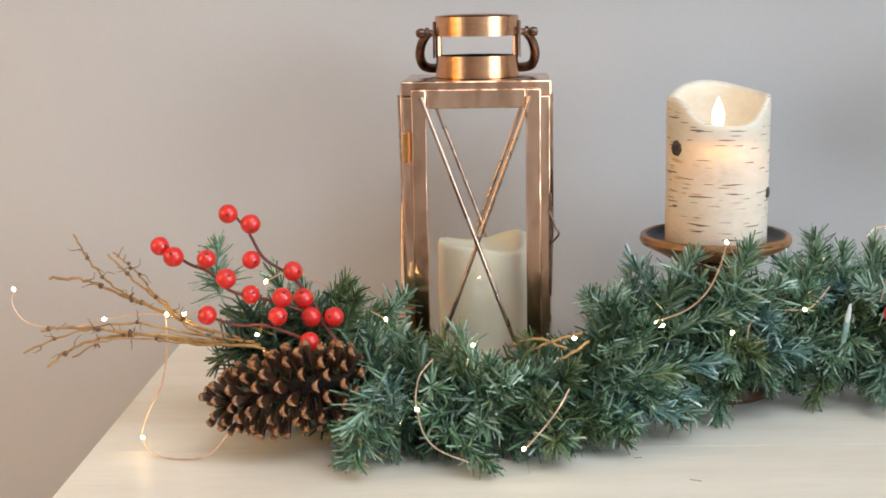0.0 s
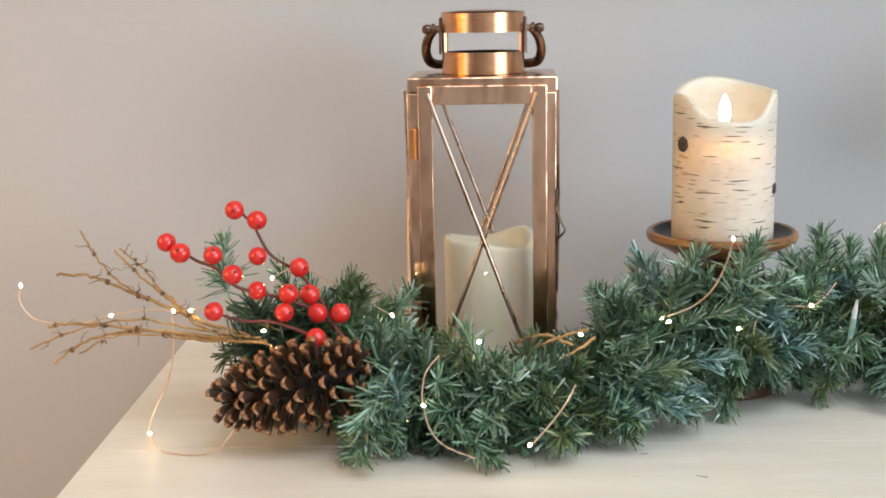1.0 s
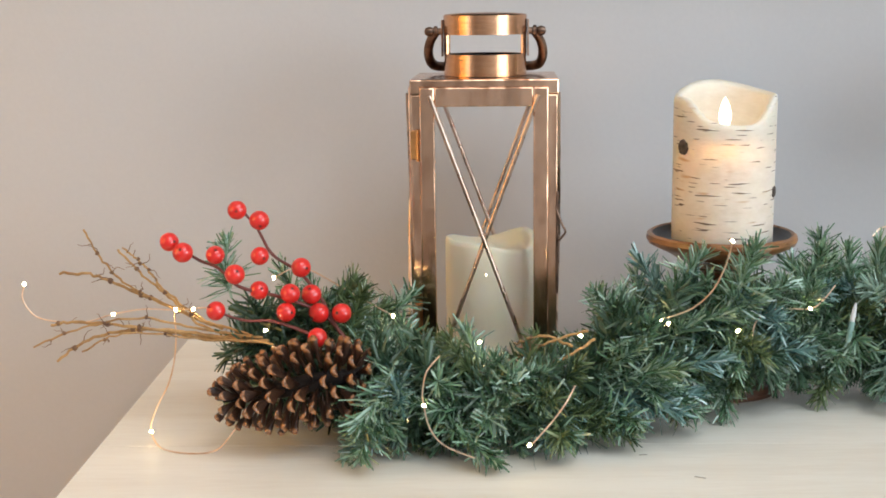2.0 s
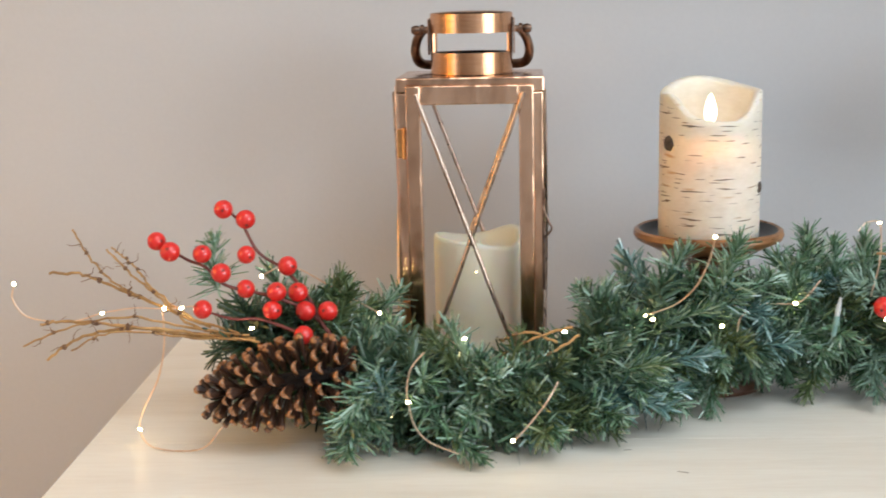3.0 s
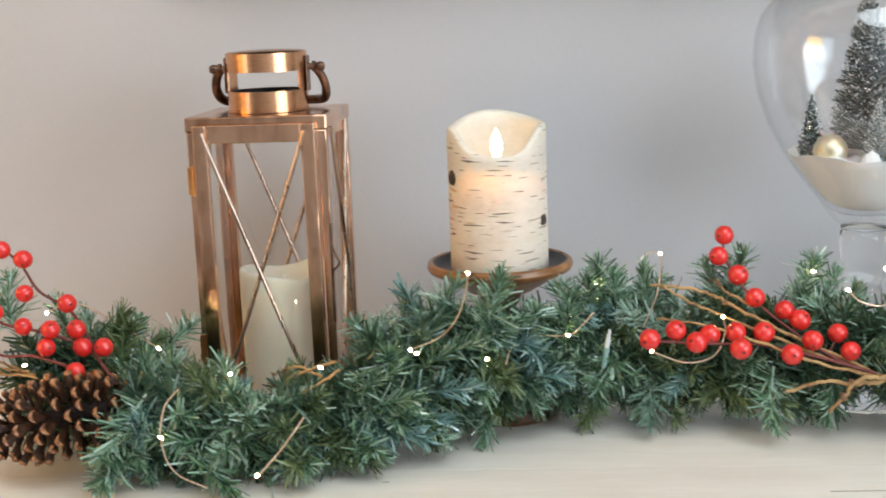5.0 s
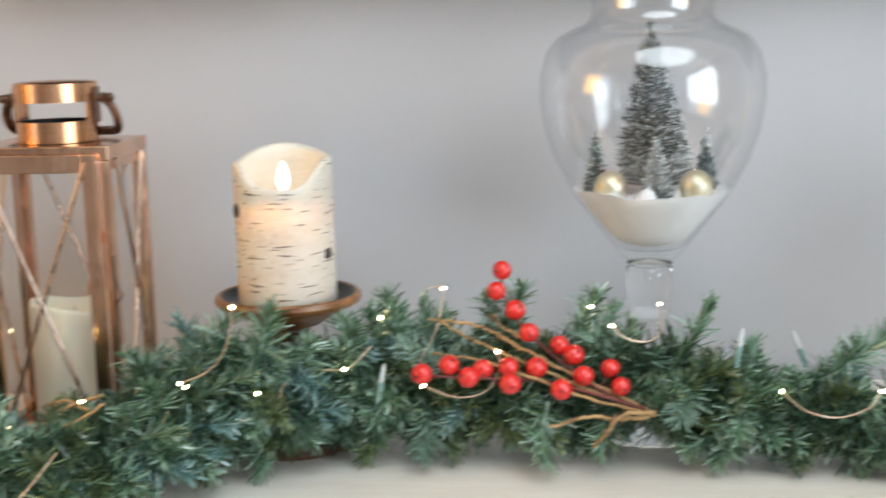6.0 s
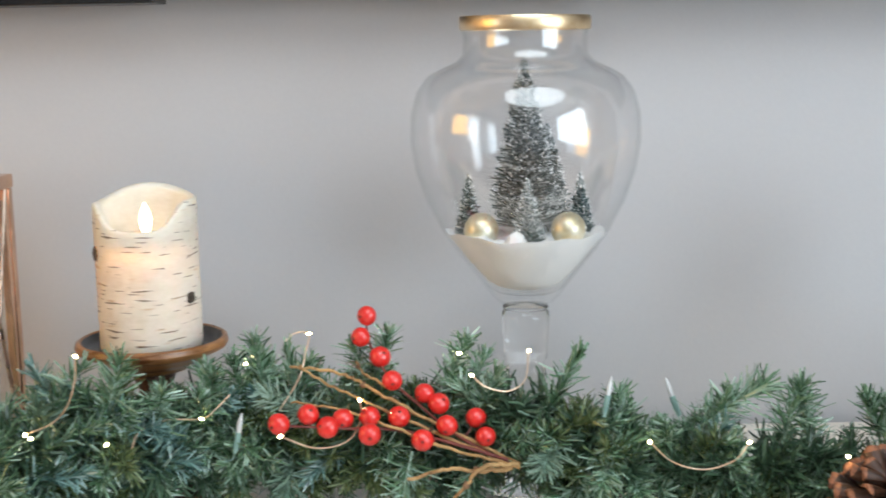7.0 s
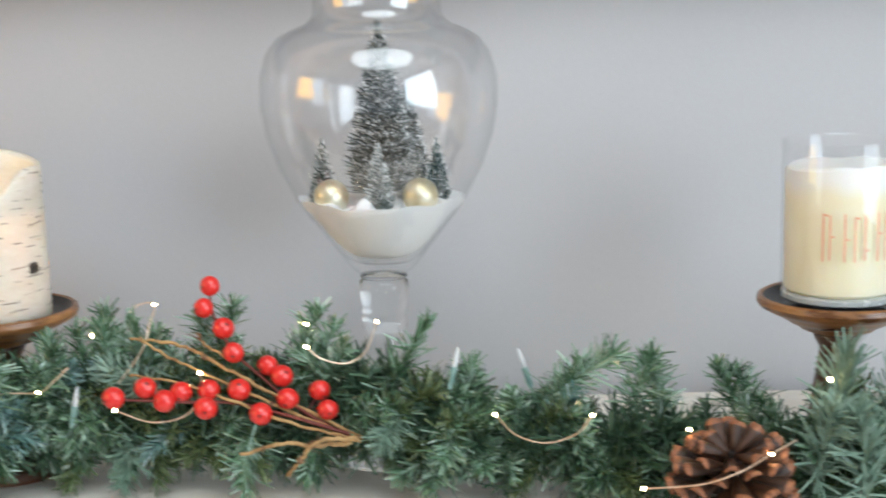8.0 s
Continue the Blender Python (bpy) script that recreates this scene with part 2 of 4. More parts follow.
# near-black core: shade in the hollows between scales put into its colour
CONE_CORE_SHADE = surface("cone_core_shade", (0.006, 0.003, 0.002), (0.018, 0.008, 0.005), 60, 0.9)
WIRE = surface("fine_copper_wire", (0.66, 0.42, 0.27), (0.90, 0.72, 0.56), 60, 0.35, 0.7, 200, 0.05)
SNOW = surface("fake_snow", (0.92, 0.92, 0.92), (0.96, 0.96, 0.965), 60, 0.8, 0, 500, 0.6)
BRISTLE = scattered("frosted_bristles", [(0.016, 0.030, 0.026), (0.028, 0.052, 0.045), (0.16, 0.18, 0.18), (0.85, 0.86, 0.86)], 0.55, None, 0.9)
BRISTLE_TEAL = scattered("teal_bristles", [(0.012, 0.040, 0.042), (0.03, 0.075, 0.078), (0.10, 0.15, 0.16), (0.80, 0.83, 0.83)], 0.55, None, 0.9)
BRISTLE_SILVER = scattered("silver_bristles", [(0.06, 0.085, 0.075), (0.16, 0.19, 0.18), (0.45, 0.48, 0.48), (0.8, 0.8, 0.8)], 0.45, None, 0.9)
GOLD = surface("speckled_gold_glass", (0.74, 0.60, 0.30), (0.95, 0.91, 0.78), 90, 0.34, 0.75, 320, 0.2, 0.5)
GOLDRIM = surface("gold_rim", (0.80, 0.58, 0.32), (0.90, 0.74, 0.52), 20, 0.33, 1.0, 200, 0.05)
BLACK = surface("black_plastic", (0.008, 0.008, 0.009), (0.016, 0.016, 0.017), 12, 0.18, 0, 200, 0.02, 0.28)
SCREEN = surface("dark_screen", (0.006, 0.006, 0.008), (0.009, 0.009, 0.011), 4, 0.08, 0, 100, 0)
SILVER = surface("pale_plastic", (0.36, 0.36, 0.37), (0.46, 0.46, 0.47), 12, 0.35)
BADGE = surface("grey_badge", (0.16, 0.16, 0.165), (0.24, 0.24, 0.245), 40, 0.4)
SOCKET = surface("green_socket", (0.12, 0.24, 0.21), (0.26, 0.38, 0.35), 40, 0.35)
FROST = surface("frosted_bulb", (0.82, 0.84, 0.85), (0.9, 0.91, 0.92), 40, 0.2, extra={"Transmission Weight": 0.4})
REDPRINT = surface("orange_print", (0.80, 0.30, 0.16), (0.86, 0.52, 0.34), 90, 0.5)
SHADE = glowing("lamp_shade_glow", (1.0, 0.54, 0.10), 5.7, (0.7, 0.55, 0.35))
# glow of the added ceiling fill
CEILING_FILL_GLOW = glowing("ceiling_fill_glow", (0.83, 0.935, 1.0), 4.25, (0.85, 0.85, 0.85))

# ---- making meshes ----


def part(name, bm, material, parent=None, label="", angle=38, at=None):
    """Links a bmesh as one mesh object under a thing or under a part."""
    me = bpy.data.meshes.new(name)
    bm.normal_update()
    if bm.faces.layers.int.get("boxed") is not None:
        angle = 18  # flat faces stay flat between their bevels
    bm.to_mesh(me)
    bm.free()
    for f in me.polygons:
        f.use_smooth = True
    me.set_sharp_from_angle(angle=radians(angle))
    me.materials.append(material)
    ob = new(name, me)
    ob.parent = parent
    if at is not None:
        ob.matrix_basis = at
    if label:
        tagged(ob, label)
    return ob


def thing(name, label, category, at=(0, 0, 0), turn=0.0, group=""):
    ob = new(name)
    ob.empty_display_size = 0.02
    ob.matrix_basis = pose(*at, 0, 0, turn)
    return tagged(ob, label, category, group)


def box(bm, lo, hi, bevel=0.0):
    lo, hi = Vector(lo), Vector(hi)
    if bevel and bm.faces.layers.int.get("boxed") is None:
        bm.faces.layers.int.new("boxed")
    made = bmesh.ops.create_cube(bm, size=1.0, matrix=Matrix.LocRotScale((lo + hi) / 2, None, hi - lo))["verts"]
    if bevel:
        edges = list({e for v in made for e in v.link_edges})
        bmesh.ops.bevel(bm, geom=edges, offset=bevel, segments=2, profile=0.5, affect="EDGES")
    return bm


def block(lo, hi, bevel=0.0):
    return box(bmesh.new(), lo, hi, bevel)


def lathe(bm, profile, seg=48, lift=None, close=False):
    """Turns (radius, height) pairs round z; lift(angle, radius, height) may shift a point up."""
    rings = []
    for r, z in profile:
        if r < 1e-6:
            rings.append([bm.verts.new((0, 0, z + (lift(0, 0, z) if lift else 0)))])
        else:
            ring = []
            for i in range(seg):
                a = 2 * math.pi * i / seg
                ring.append(bm.verts.new((r * math.cos(a), r * math.sin(a), z + (lift(a, r, z) if lift else 0))))
            rings.append(ring)
    pairs = list(zip(rings, rings[1:]))
    if close:
        pairs.append((rings[-1], rings[0]))
    for p, q in pairs:
        for i in range(seg):
            j = (i + 1) % seg
            if len(p) == 1 and len(q) == 1:
                continue
            if len(p) == 1:
                bm.faces.new((p[0], q[j], q[i]))
            elif len(q) == 1:
                bm.faces.new((p[i], p[j], q[0]))
            else:
                bm.faces.new((p[i], p[j], q[j], q[i]))
    bmesh.ops.recalc_face_normals(bm, faces=bm.faces)
    return bm


def curve_points(pts, steps=8):
    """A smooth line through pts."""
    p = [Vector(v) for v in pts]
    p = [2 * p[0] - p[1], *p, 2 * p[-1] - p[-2]]
    out = []
    for i in range(1, len(p) - 2):
        a, b, c, d = p[i - 1 : i + 3]
        for k in range(steps):
            t = k / steps
            out.append(0.5 * (2 * b + (c - a) * t + (2 * a - 5 * b + 4 * c - d) * t * t + (3 * b - a - 3 * c + d) * t ** 3))
    out.append(p[-2])
    return out


def tube(bm, pts, r0, r1=None, sides=8, flat=1.0, wobble=0.0):
    """A round or flattened tube along pts, tapering from r0 to r1."""
    r1 = r0 if r1 is None else r1
    n = len(pts)
    side = None
    rings = []
    for i, p in enumerate(pts):
        d = (pts[min(i + 1, n - 1)] - pts[max(i - 1, 0)]).normalized()
        if side is None:
            side = d.orthogonal().normalized()
        side = (side - d * side.dot(d)).normalized()
        up = d.cross(side)
        r = r0 + (r1 - r0) * i / max(1, n - 1)
        if wobble:
            r *= 1 + random.uniform(-wobble, wobble)
        rings.append([bm.verts.new(p + side * (r * math.cos(2 * math.pi * k / sides)) + up * (r * flat * math.sin(2 * math.pi * k / sides))) for k in range(sides)])
    for a, b in zip(rings, rings[1:]):
        for k in range(sides):
            j = (k + 1) % sides
            bm.faces.new((a[k], a[j], b[j], b[k]))
    bm.faces.new(rings[0][::-1])
    bm.faces.new(rings[-1])
    return bm


def ball(bm, centre, r, u=14, v=10, squash=1.0):
    bmesh.ops.create_uvsphere(bm, u_segments=u, v_segments=v, radius=r, matrix=Matrix.LocRotScale(centre, None, (1, 1, squash)))
    return bm


def along(base, tip, roll=0.0):
    """The pose with z from base towards tip."""
    q = (Vector(tip) - Vector(base)).to_track_quat("Z", "Y")
    return Matrix.Translation(base) @ q.to_matrix().to_4x4() @ Matrix.Rotation(roll, 4, "Z")


def structure(name, bm, material, label):
    return tagged(part(name, bm, material), label, "", "", "structure")


# ---- the room ----
structure("floor", block((WEST - 0.1, SOUTH - 0.1, -0.1), (EAST + 0.1, NORTH + 0.1, 0)), BOARDS, "brown oak board floor")
structure("ceiling", block((WEST - 0.1, SOUTH - 0.1, HIGH), (EAST + 0.1, NORTH + 0.1, HIGH + 0.1)), CEILING, "plain white painted ceiling")
structure("wall_north", block((WEST - 0.1, NORTH, 0), (EAST + 0.1, NORTH + 0.1, HIGH)), PLASTER, "smooth warm grey painted wall behind the console")


def wall_with_opening(name, lo, hi, axis, a, b, low, high):
    """A wall from lo to hi with one window opening from a to b along the axis."""
    bm = bmesh.new()
    for u0, u1, z0, z1 in ((lo[axis], a, 0, HIGH), (b, hi[axis], 0, HIGH), (a, b, 0, low), (a, b, high, HIGH)):
        p, q = list(lo), list(hi)
        p[axis], q[axis], p[2], q[2] = u0, u1, z0, z1
        box(bm, p, q)
    return structure(name, bm, PLASTER, "grey painted wall with a window opening")


wall_with_opening("wall_east", (EAST, SOUTH, 0), (EAST + 0.1, NORTH, HIGH), 1, -2.85, -0.15, 0.6, 2.2)
structure("wall_south", block((WEST - 0.1, SOUTH - 0.1, 0), (EAST + 0.1, SOUTH, HIGH)), PLASTER, "smooth warm grey painted wall")
wall_with_opening("wall_west", (WEST - 0.1, SOUTH, 0), (WEST, NORTH, HIGH), 1, -1.475, -0.525, 0.75, 2.15)


def window(name, m, w, h):
    """A white window with a frame, a mullion and two panes; local x along the wall, z up, centred."""
    ob = tagged(thing(name, "white framed window with two panes", "window"), kind="structure")
    ob.matrix_basis = m
    bm = bmesh.new()
    for lo, hi in (((-w / 2, 0, -h / 2), (-w / 2 + 0.05, 0.06, h / 2)), ((w / 2 - 0.05, 0, -h / 2), (w / 2, 0.06, h / 2)), ((-w / 2 + 0.05, 0, -h / 2), (w / 2 - 0.05, 0.06, -h / 2 + 0.05)), ((-w / 2 + 0.05, 0, h / 2 - 0.05), (w / 2 - 0.05, 0.06, h / 2)), ((-0.025, 0, -h / 2 + 0.05), (0.025, 0.06, h / 2 - 0.05))):
        box(bm, lo, hi, 0.004)
    part("window_frame", bm, TRIM, ob)
    part("window_sill", block((-w / 2 - 0.04, -0.16, -h / 2 - 0.03), (w / 2 + 0.04, -0.045, -h / 2 - 0.002), 0.005), TRIM, ob)
    for x in (-w / 4, w / 4):
        pane = part("pane", block((x - w / 4 + 0.045, 0.02, -h / 2 + 0.045), (x + w / 4 - 0.045, 0.026, h / 2 - 0.045)), PANE, ob)
        pane.visible_shadow = False


window("window_1", pose(EAST + 0.03, -1.5, 1.4, 0, 0, -90), 2.7, 1.6)
window("window_2", pose(WEST - 0.03, -1.0, 1.45, 0, 0, 90), 0.95, 1.4)
bm = bmesh.new()
box(bm, (WEST, NORTH - 0.016, 0), (EAST, NORTH - 0.001, 0.12), 0.004)
structure("baseboard", bm, TRIM, "white painted baseboard")

# a lit floor lamp off to the side, whose warm light colours the metal
lamp = thing("floor_lamp", "lit floor lamp with a warm fabric shade", "lamp", (-1.25, 0.36, 0))
part("base", lathe(bmesh.new(), [(0, 0), (0.15, 0), (0.15, 0.012), (0.03, 0.03), (0, 0.03)]), DARKMETAL, lamp)
part("pole", lathe(bmesh.new(), [(0, 0.028), (0.012, 0.028), (0.012, 1.5), (0, 1.5)], 16), DARKMETAL, lamp)
part("shade", lathe(bmesh.new(), [(0.31, 1.08), (0.25, 1.55), (0.246, 1.55), (0.306, 1.08)], 40, None, True), SHADE, lamp)

# added fill light, out of view, that softens shadows on the wall
fill_panel = thing("ceiling_fill", "wide round glowing fill panel added on the unseen ceiling", "ceiling light", (0.75, -0.40, HIGH))
part("rim", lathe(bmesh.new(), [(0.90, -0.05), (0.91, -0.05), (0.91, -0.0005), (0.90, -0.0005)], 64, None, True), TRIM, fill_panel)
part("diffuser", lathe(bmesh.new(), [(0, -0.06), (0.50, -0.056), (0.899, -0.045), (0.899, -0.04), (0, -0.04)], 64), CEILING_FILL_GLOW, fill_panel)

# ---- the console and the television ----
console = thing("console_table", "cream painted wooden console with worn plank top", "console table", (0, 0, 0))
LEFT, RIGHT, FRONT, BACK = -0.279, 1.75, 0.735, 1.2
for y0, y1 in ((FRONT, 0.8911), (0.8918, BACK)):
    part("plank", block((LEFT, y0, TOP - 0.028), (RIGHT, y1, TOP)), CREAM, console)
for x, y, long, turn in ((0.465, 0.840, 0.052, 0.5), (0.155, 0.823, 0.008, -25), (0.122, 0.868, 0.006, 8), (0.36, 0.80, 0.02, 2)):
    part("scuff", block((-long / 2, -0.0006, 0), (long / 2, 0.0006, 0.00025), 0.0001), SCUFF_AND_GAP, console, "dark scuff in the paint", 38, pose(x, y, TOP, 0, 0, turn))
# dark strip set in the gap, its colour standing for the gap's shade
part("joint", block((LEFT + 0.001, 0.89115, TOP - 0.028), (RIGHT - 0.001, 0.89175, TOP - 0.0008)), SCUFF_AND_GAP, console, "dark strip for the shade in the joint between the planks")
part("top_backing", block((LEFT + 0.01, FRONT + 0.01, TOP - 0.040), (RIGHT - 0.01, BACK - 0.01, TOP - 0.0285)), CREAM, console)
part("front_apron", block((LEFT + 0.06, FRONT + 0.03, TOP - 0.16), (RIGHT - 0.06, FRONT + 0.05, TOP - 0.041), 0.002), CREAM, console)
part("back_apron", block((LEFT + 0.06, BACK - 0.05, TOP - 0.16), (RIGHT - 0.06, BACK - 0.03, TOP - 0.041), 0.002), CREAM, console)
for x in (LEFT + 0.02, RIGHT - 0.08):
    part("side_apron", block((x + 0.02, FRONT + 0.085, TOP - 0.16), (x + 0.04, BACK - 0.085, TOP - 0.041), 0.002), CREAM, console)
    for y in (FRONT + 0.025, BACK - 0.08):
        bm = block((x, y, 0), (x + 0.06, y + 0.055, TOP - 0.041), 0.004)
        for v in bm.verts:
            if v.co.z < 0.1:
                v.co.x += (x + 0.03 - v.co.x) * 0.35
                v.co.y += (y + 0.0275 - v.co.y) * 0.35
        part("leg", bm, CREAM, console)
part("shelf", block((LEFT + 0.05, FRONT + 0.05, 0.2), (RIGHT - 0.05, BACK - 0.05, 0.225), 0.003), CREAM, console)

tv = thing("television", "black flat television hung on the grey wall", "television", (0.54, 1.2, 1.183))
part("housing", block((-0.62, -0.045, 0.0), (0.62, 0.012, 0.72), 0.004), BLACK, tv)
part("wall_bracket", block((-0.2, 0.0125, 0.2), (0.2, 0.0215, 0.5)), NEAR_BLACK, tv)
part("screen", block((-0.605, -0.0475, 0.03), (0.605, -0.0455, 0.705)), SCREEN, tv)
bm = block((-0.60, -0.04, -0.0075), (-0.345, 0.008, -0.0005), 0.0015)
part("speaker_lip", bm, BLACK, tv)
part("badge_strip", block((-0.072, -0.046, -0.0068), (0.072, -0.028, -0.0005), 0.001), SILVER, tv, "pale translucent strip under the bezel")
for i in range(4):
    part("badge_bar", block((-0.020 + i * 0.011, -0.0465, 0.0085), (-0.0125 + i * 0.011, -0.0458, 0.0140)), BADGE, tv)

# ---- lantern ----
lantern = thing("lantern", "antique copper lantern with crossed bars and glass sides", "lantern", (0.0125, 1.0645, TOP), -2)
W, D, H = 0.0585, 0.0530, 0.2615
part("base_plate", block((-W, -D, 0), (W, D, 0.012), 0.0015), COPPER, lantern)
for x in (-1, 1):
    for y in (-1, 1):
        part("post", block((min(x * W, x * (W - 0.008)), min(y * D, y * (D - 0.008)), 0.0125), (max(x * W, x * (W - 0.008)), max(y * D, y * (D - 0.008)), H - 0.0125), 0.0008), COPPER, lantern)
bm = block((-W - 0.001, -D - 0.001, H - 0.012), (W + 0.001, D + 0.001, H), 0.0012)
part("top_plate", bm, COPPER, lantern)


def side_panel(name, m, w, with_glass=True, b=0.011):
    """A framed lantern side: stiles, rails, two crossed bars and a pane; local x along, -y outward."""
    frame_ob = part(name, block((-w, -0.0035, 0.006), (-w + b, 0.0035, H - 0.006), 0.001), COPPER, lantern, "", 38, m)
    part("stile", block((w - b, -0.0035, 0.006), (w, 0.0035, H - 0.006), 0.001), COPPER, frame_ob)
    part("rail", block((-w + b + 0.0002, -0.003, 0.006), (w - b - 0.0002, 0.003, 0.018), 0.0008), COPPER, frame_ob)
    part("rail", block((-w + b + 0.0002, -0.003, H - 0.021), (w - b - 0.0002, 0.003, H - 0.006), 0.0008), COPPER, frame_ob)
    for s in (-1, 1):
        pts = [Vector((s * (-w + 0.008), -0.0045 - 0.0012 * (s > 0), H - 0.012)), Vector((0, -0.0052 - 0.0022 * (s > 0), H / 2 + 0.0025)), Vector((s * (w - 0.008), -0.0045 - 0.0012 * (s > 0), 0.015))]
        part("cross_bar", tube(bmesh.new(), pts, 0.0018, None, 10), BAR, frame_ob)
    if with_glass:
        glass = part("glass_pane", block((-w + b - 0.0015, 0.0036, 0.008), (w - b + 0.0015, 0.0051, H - 0.010)), PANE, frame_ob)
        glass.visible_shadow = False
    return frame_ob


door = side_panel("door_panel", pose(0, -D - 0.0065, 0), 0.051, True, 0.0118)
side_panel("back_panel", pose(0, D - 0.005, 0, 0, 0, 180), 0.0515, False, 0.004)
side_panel("side_panel", pose(W - 0.0045, 0, 0, 0, 0, 90), 0.0445, True, 0.006)
side_panel("side_panel", pose(-W + 0.0008, 0, 0, 0, 0, -90), 0.0445, True, 0.006)
for z in (0.198, 0.055):
    hinge = part("hinge", block((-0.0590, -D - 0.0035, z), (-0.0515, -D - 0.0008, z + 0.023), 0.0006), BRASS, lantern, "bright brass-coloured hinge leaf")
    part("hinge_pin", tube(bmesh.new(), [Vector((-0.0530, -D - 0.005, z - 0.001)), Vector((-0.0530, -D - 0.005, z + 0.024))], 0.0017), BRASS, hinge)
latch = part("latch", block((W - 0.0012, -D - 0.0040, 0.088), (W + 0.0010, -D - 0.0012, 0.172), 0.0005), DARKMETAL, lantern, "dark latch strip with a bent wire hook")
part("hook", tube(bmesh.new(), curve_points([(W - 0.001, -D - 0.005, 0.158), (W + 0.004, -D - 0.006, 0.145), (W + 0.0065, -D - 0.006, 0.139), (W + 0.001, -D - 0.005, 0.132)], 4), 0.0009), DARKMETAL, latch)
# chimney: a short tube with a wide slot, a cap, and a swinging handle
part("lower_ring", lathe(bmesh.new(), [(0.0343, H + 0.0005), (0.0340, H + 0.018), (0.0322, H + 0.018), (0.0322, H + 0.0005)], 56, None, True), RING, lantern)
part("liner", lathe(bmesh.new(), [(0.0316, H + 0.0045), (0.0320, H + 0.0045), (0.0320, H + 0.0178), (0.0316, H + 0.0178)], 48, None, True), NEAR_BLACK, lantern, "black inside of the ring")
# near-black disc on the plate: the shade of an opening as colour
part("opening_shade", lathe(bmesh.new(), [(0, H + 0.002), (0.0318, H + 0.002), (0.0318, H + 0.004), (0, H + 0.004)], 40), NEAR_BLACK, lantern)
part("upper_ring", lathe(bmesh.new(), [(0.0322, H + 0.034), (0.0345, H + 0.034), (0.0345, H + 0.0495), (0.033, H + 0.0505), (0.02, H + 0.0515), (0, H + 0.052), (0, H + 0.0505), (0.0322, H + 0.049)], 56), RING, lantern)
for s in (-1, 1):
    bm = bmesh.new()
    ring = []
    for k in range(7):
        a = radians(-24 + 8 * k)
        for r in (0.0324, 0.0343):
            for z in (H + 0.0182, H + 0.0338):
                ring.append(bm.verts.new((s * r * math.cos(a), r * math.sin(a), z)))
    for k in range(6):
        a, b = ring[4 * k : 4 * k + 4], ring[4 * k + 4 : 4 * k + 8]
        for i, j in ((0, 1), (1, 3), (3, 2), (2, 0)):
            bm.faces.new((a[i], a[j], b[j], b[i]))
    bm.faces.new((ring[0], ring[1], ring[3], ring[2]))
    bm.faces.new((ring[24], ring[25], ring[27], ring[26]))
    bmesh.ops.recalc_face_normals(bm, faces=bm.faces)
    part("strap", bm, RING, lantern)
    ear = part("ear", block((min(s * 0.0348, s * 0.0362), -0.006, H + 0.016), (max(s * 0.0348, s * 0.0362), 0.006, H + 0.046), 0.0006), DARKMETAL, lantern)
    bm = lathe(bmesh.new(), [(0, 0), (0.0028, 0), (0.0028, 0.003), (0.0046, 0.0035), (0.0046, 0.006), (0.0030, 0.0068), (0.0042, 0.010), (0.0030, 0.0135), (0, 0.0145)], 20)
    part("knob", bm, DARKMETAL, lantern, "", 50, pose(s * 0.0362, 0, H + 0.0365, 0, s * 90, 0))
pts = [(-0.040, 0.001, H + 0.037), (-0.046, 0.006, H + 0.028), (-0.048, 0.012, H + 0.017), (-0.044, 0.022, H + 0.008), (-0.030, 0.036, H + 0.0058), (0, 0.043, H + 0.0056), (0.030, 0.036, H + 0.0058), (0.044, 0.022, H + 0.008), (0.048, 0.012, H + 0.017), (0.046, 0.006, H + 0.028), (0.040, 0.001, H + 0.037)]
part("handle", tube(bmesh.new(), curve_points(pts, 6), 0.0042, None, 12, 0.8), DARKMETAL, lantern, "dark copper swing handle folded down")


def wax_candle(ob, radius, rim, wall, floor_z, material, hollow=False, seg=72):
    """A hollow-topped pillar with a wavy rim: rim(angle) is the height of its edge."""
    bm = bmesh.new()
    outer = [0.2, 0.4, 0.6, 0.75, 0.88, 0.96]
    rings = []
    for i in range(seg):
        a = 2 * math.pi * i / seg
        h = rim(a)
        col = [(radius * 0.97, 0.0), (radius, 0.002)] + [(radius * (1 + 0.006 * noise.noise((a, t * 3, radius * 90))), h * t) for t in outer] + [(radius - 0.0006, h - 0.0008), (radius - 0.0022, h), (radius - wall + 0.001, h - 0.0012), (radius - wall, h - 0.004), (radius - wall - 0.002, max(floor_z + 0.001, h - 0.6 * (h - floor_z))), (radius - wall - 0.006, floor_z), (radius * 0.35, floor_z - 0.001)]
        rings.append([bm.verts.new((r * math.cos(a), r * math.sin(a), z)) for r, z in col])
    for p, q in zip(rings, rings[1:] + rings[:1]):
        for k in range(len(p) - 1):
            bm.faces.new((p[k], q[k], q[k + 1], p[k + 1]))
    bm.faces.new([r[0] for r in rings][::-1])
    bm.faces.new([r[-1] for r in rings])
    bmesh.ops.recalc_face_normals(bm, faces=bm.faces)
    if hollow:
        cave = lathe(bmesh.new(), [(0, 0.008), (radius - 0.0065, 0.008), (radius - 0.0065, floor_z - 0.010), (radius - 0.010, floor_z - 0.005), (0, floor_z - 0.005)], 48)
        bmesh.ops.reverse_faces(cave, faces=cave.faces)
        me = bpy.data.meshes.new("hollow")
        cave.to_mesh(me)
        cave.free()
        bm.from_mesh(me)
    return part("wax_body", bm, material, ob, "", 60)


inner = thing("flameless_candle", "ivory flameless pillar candle standing unlit in the lantern", "candle", (0.016, 1.064, TOP + 0.0125))
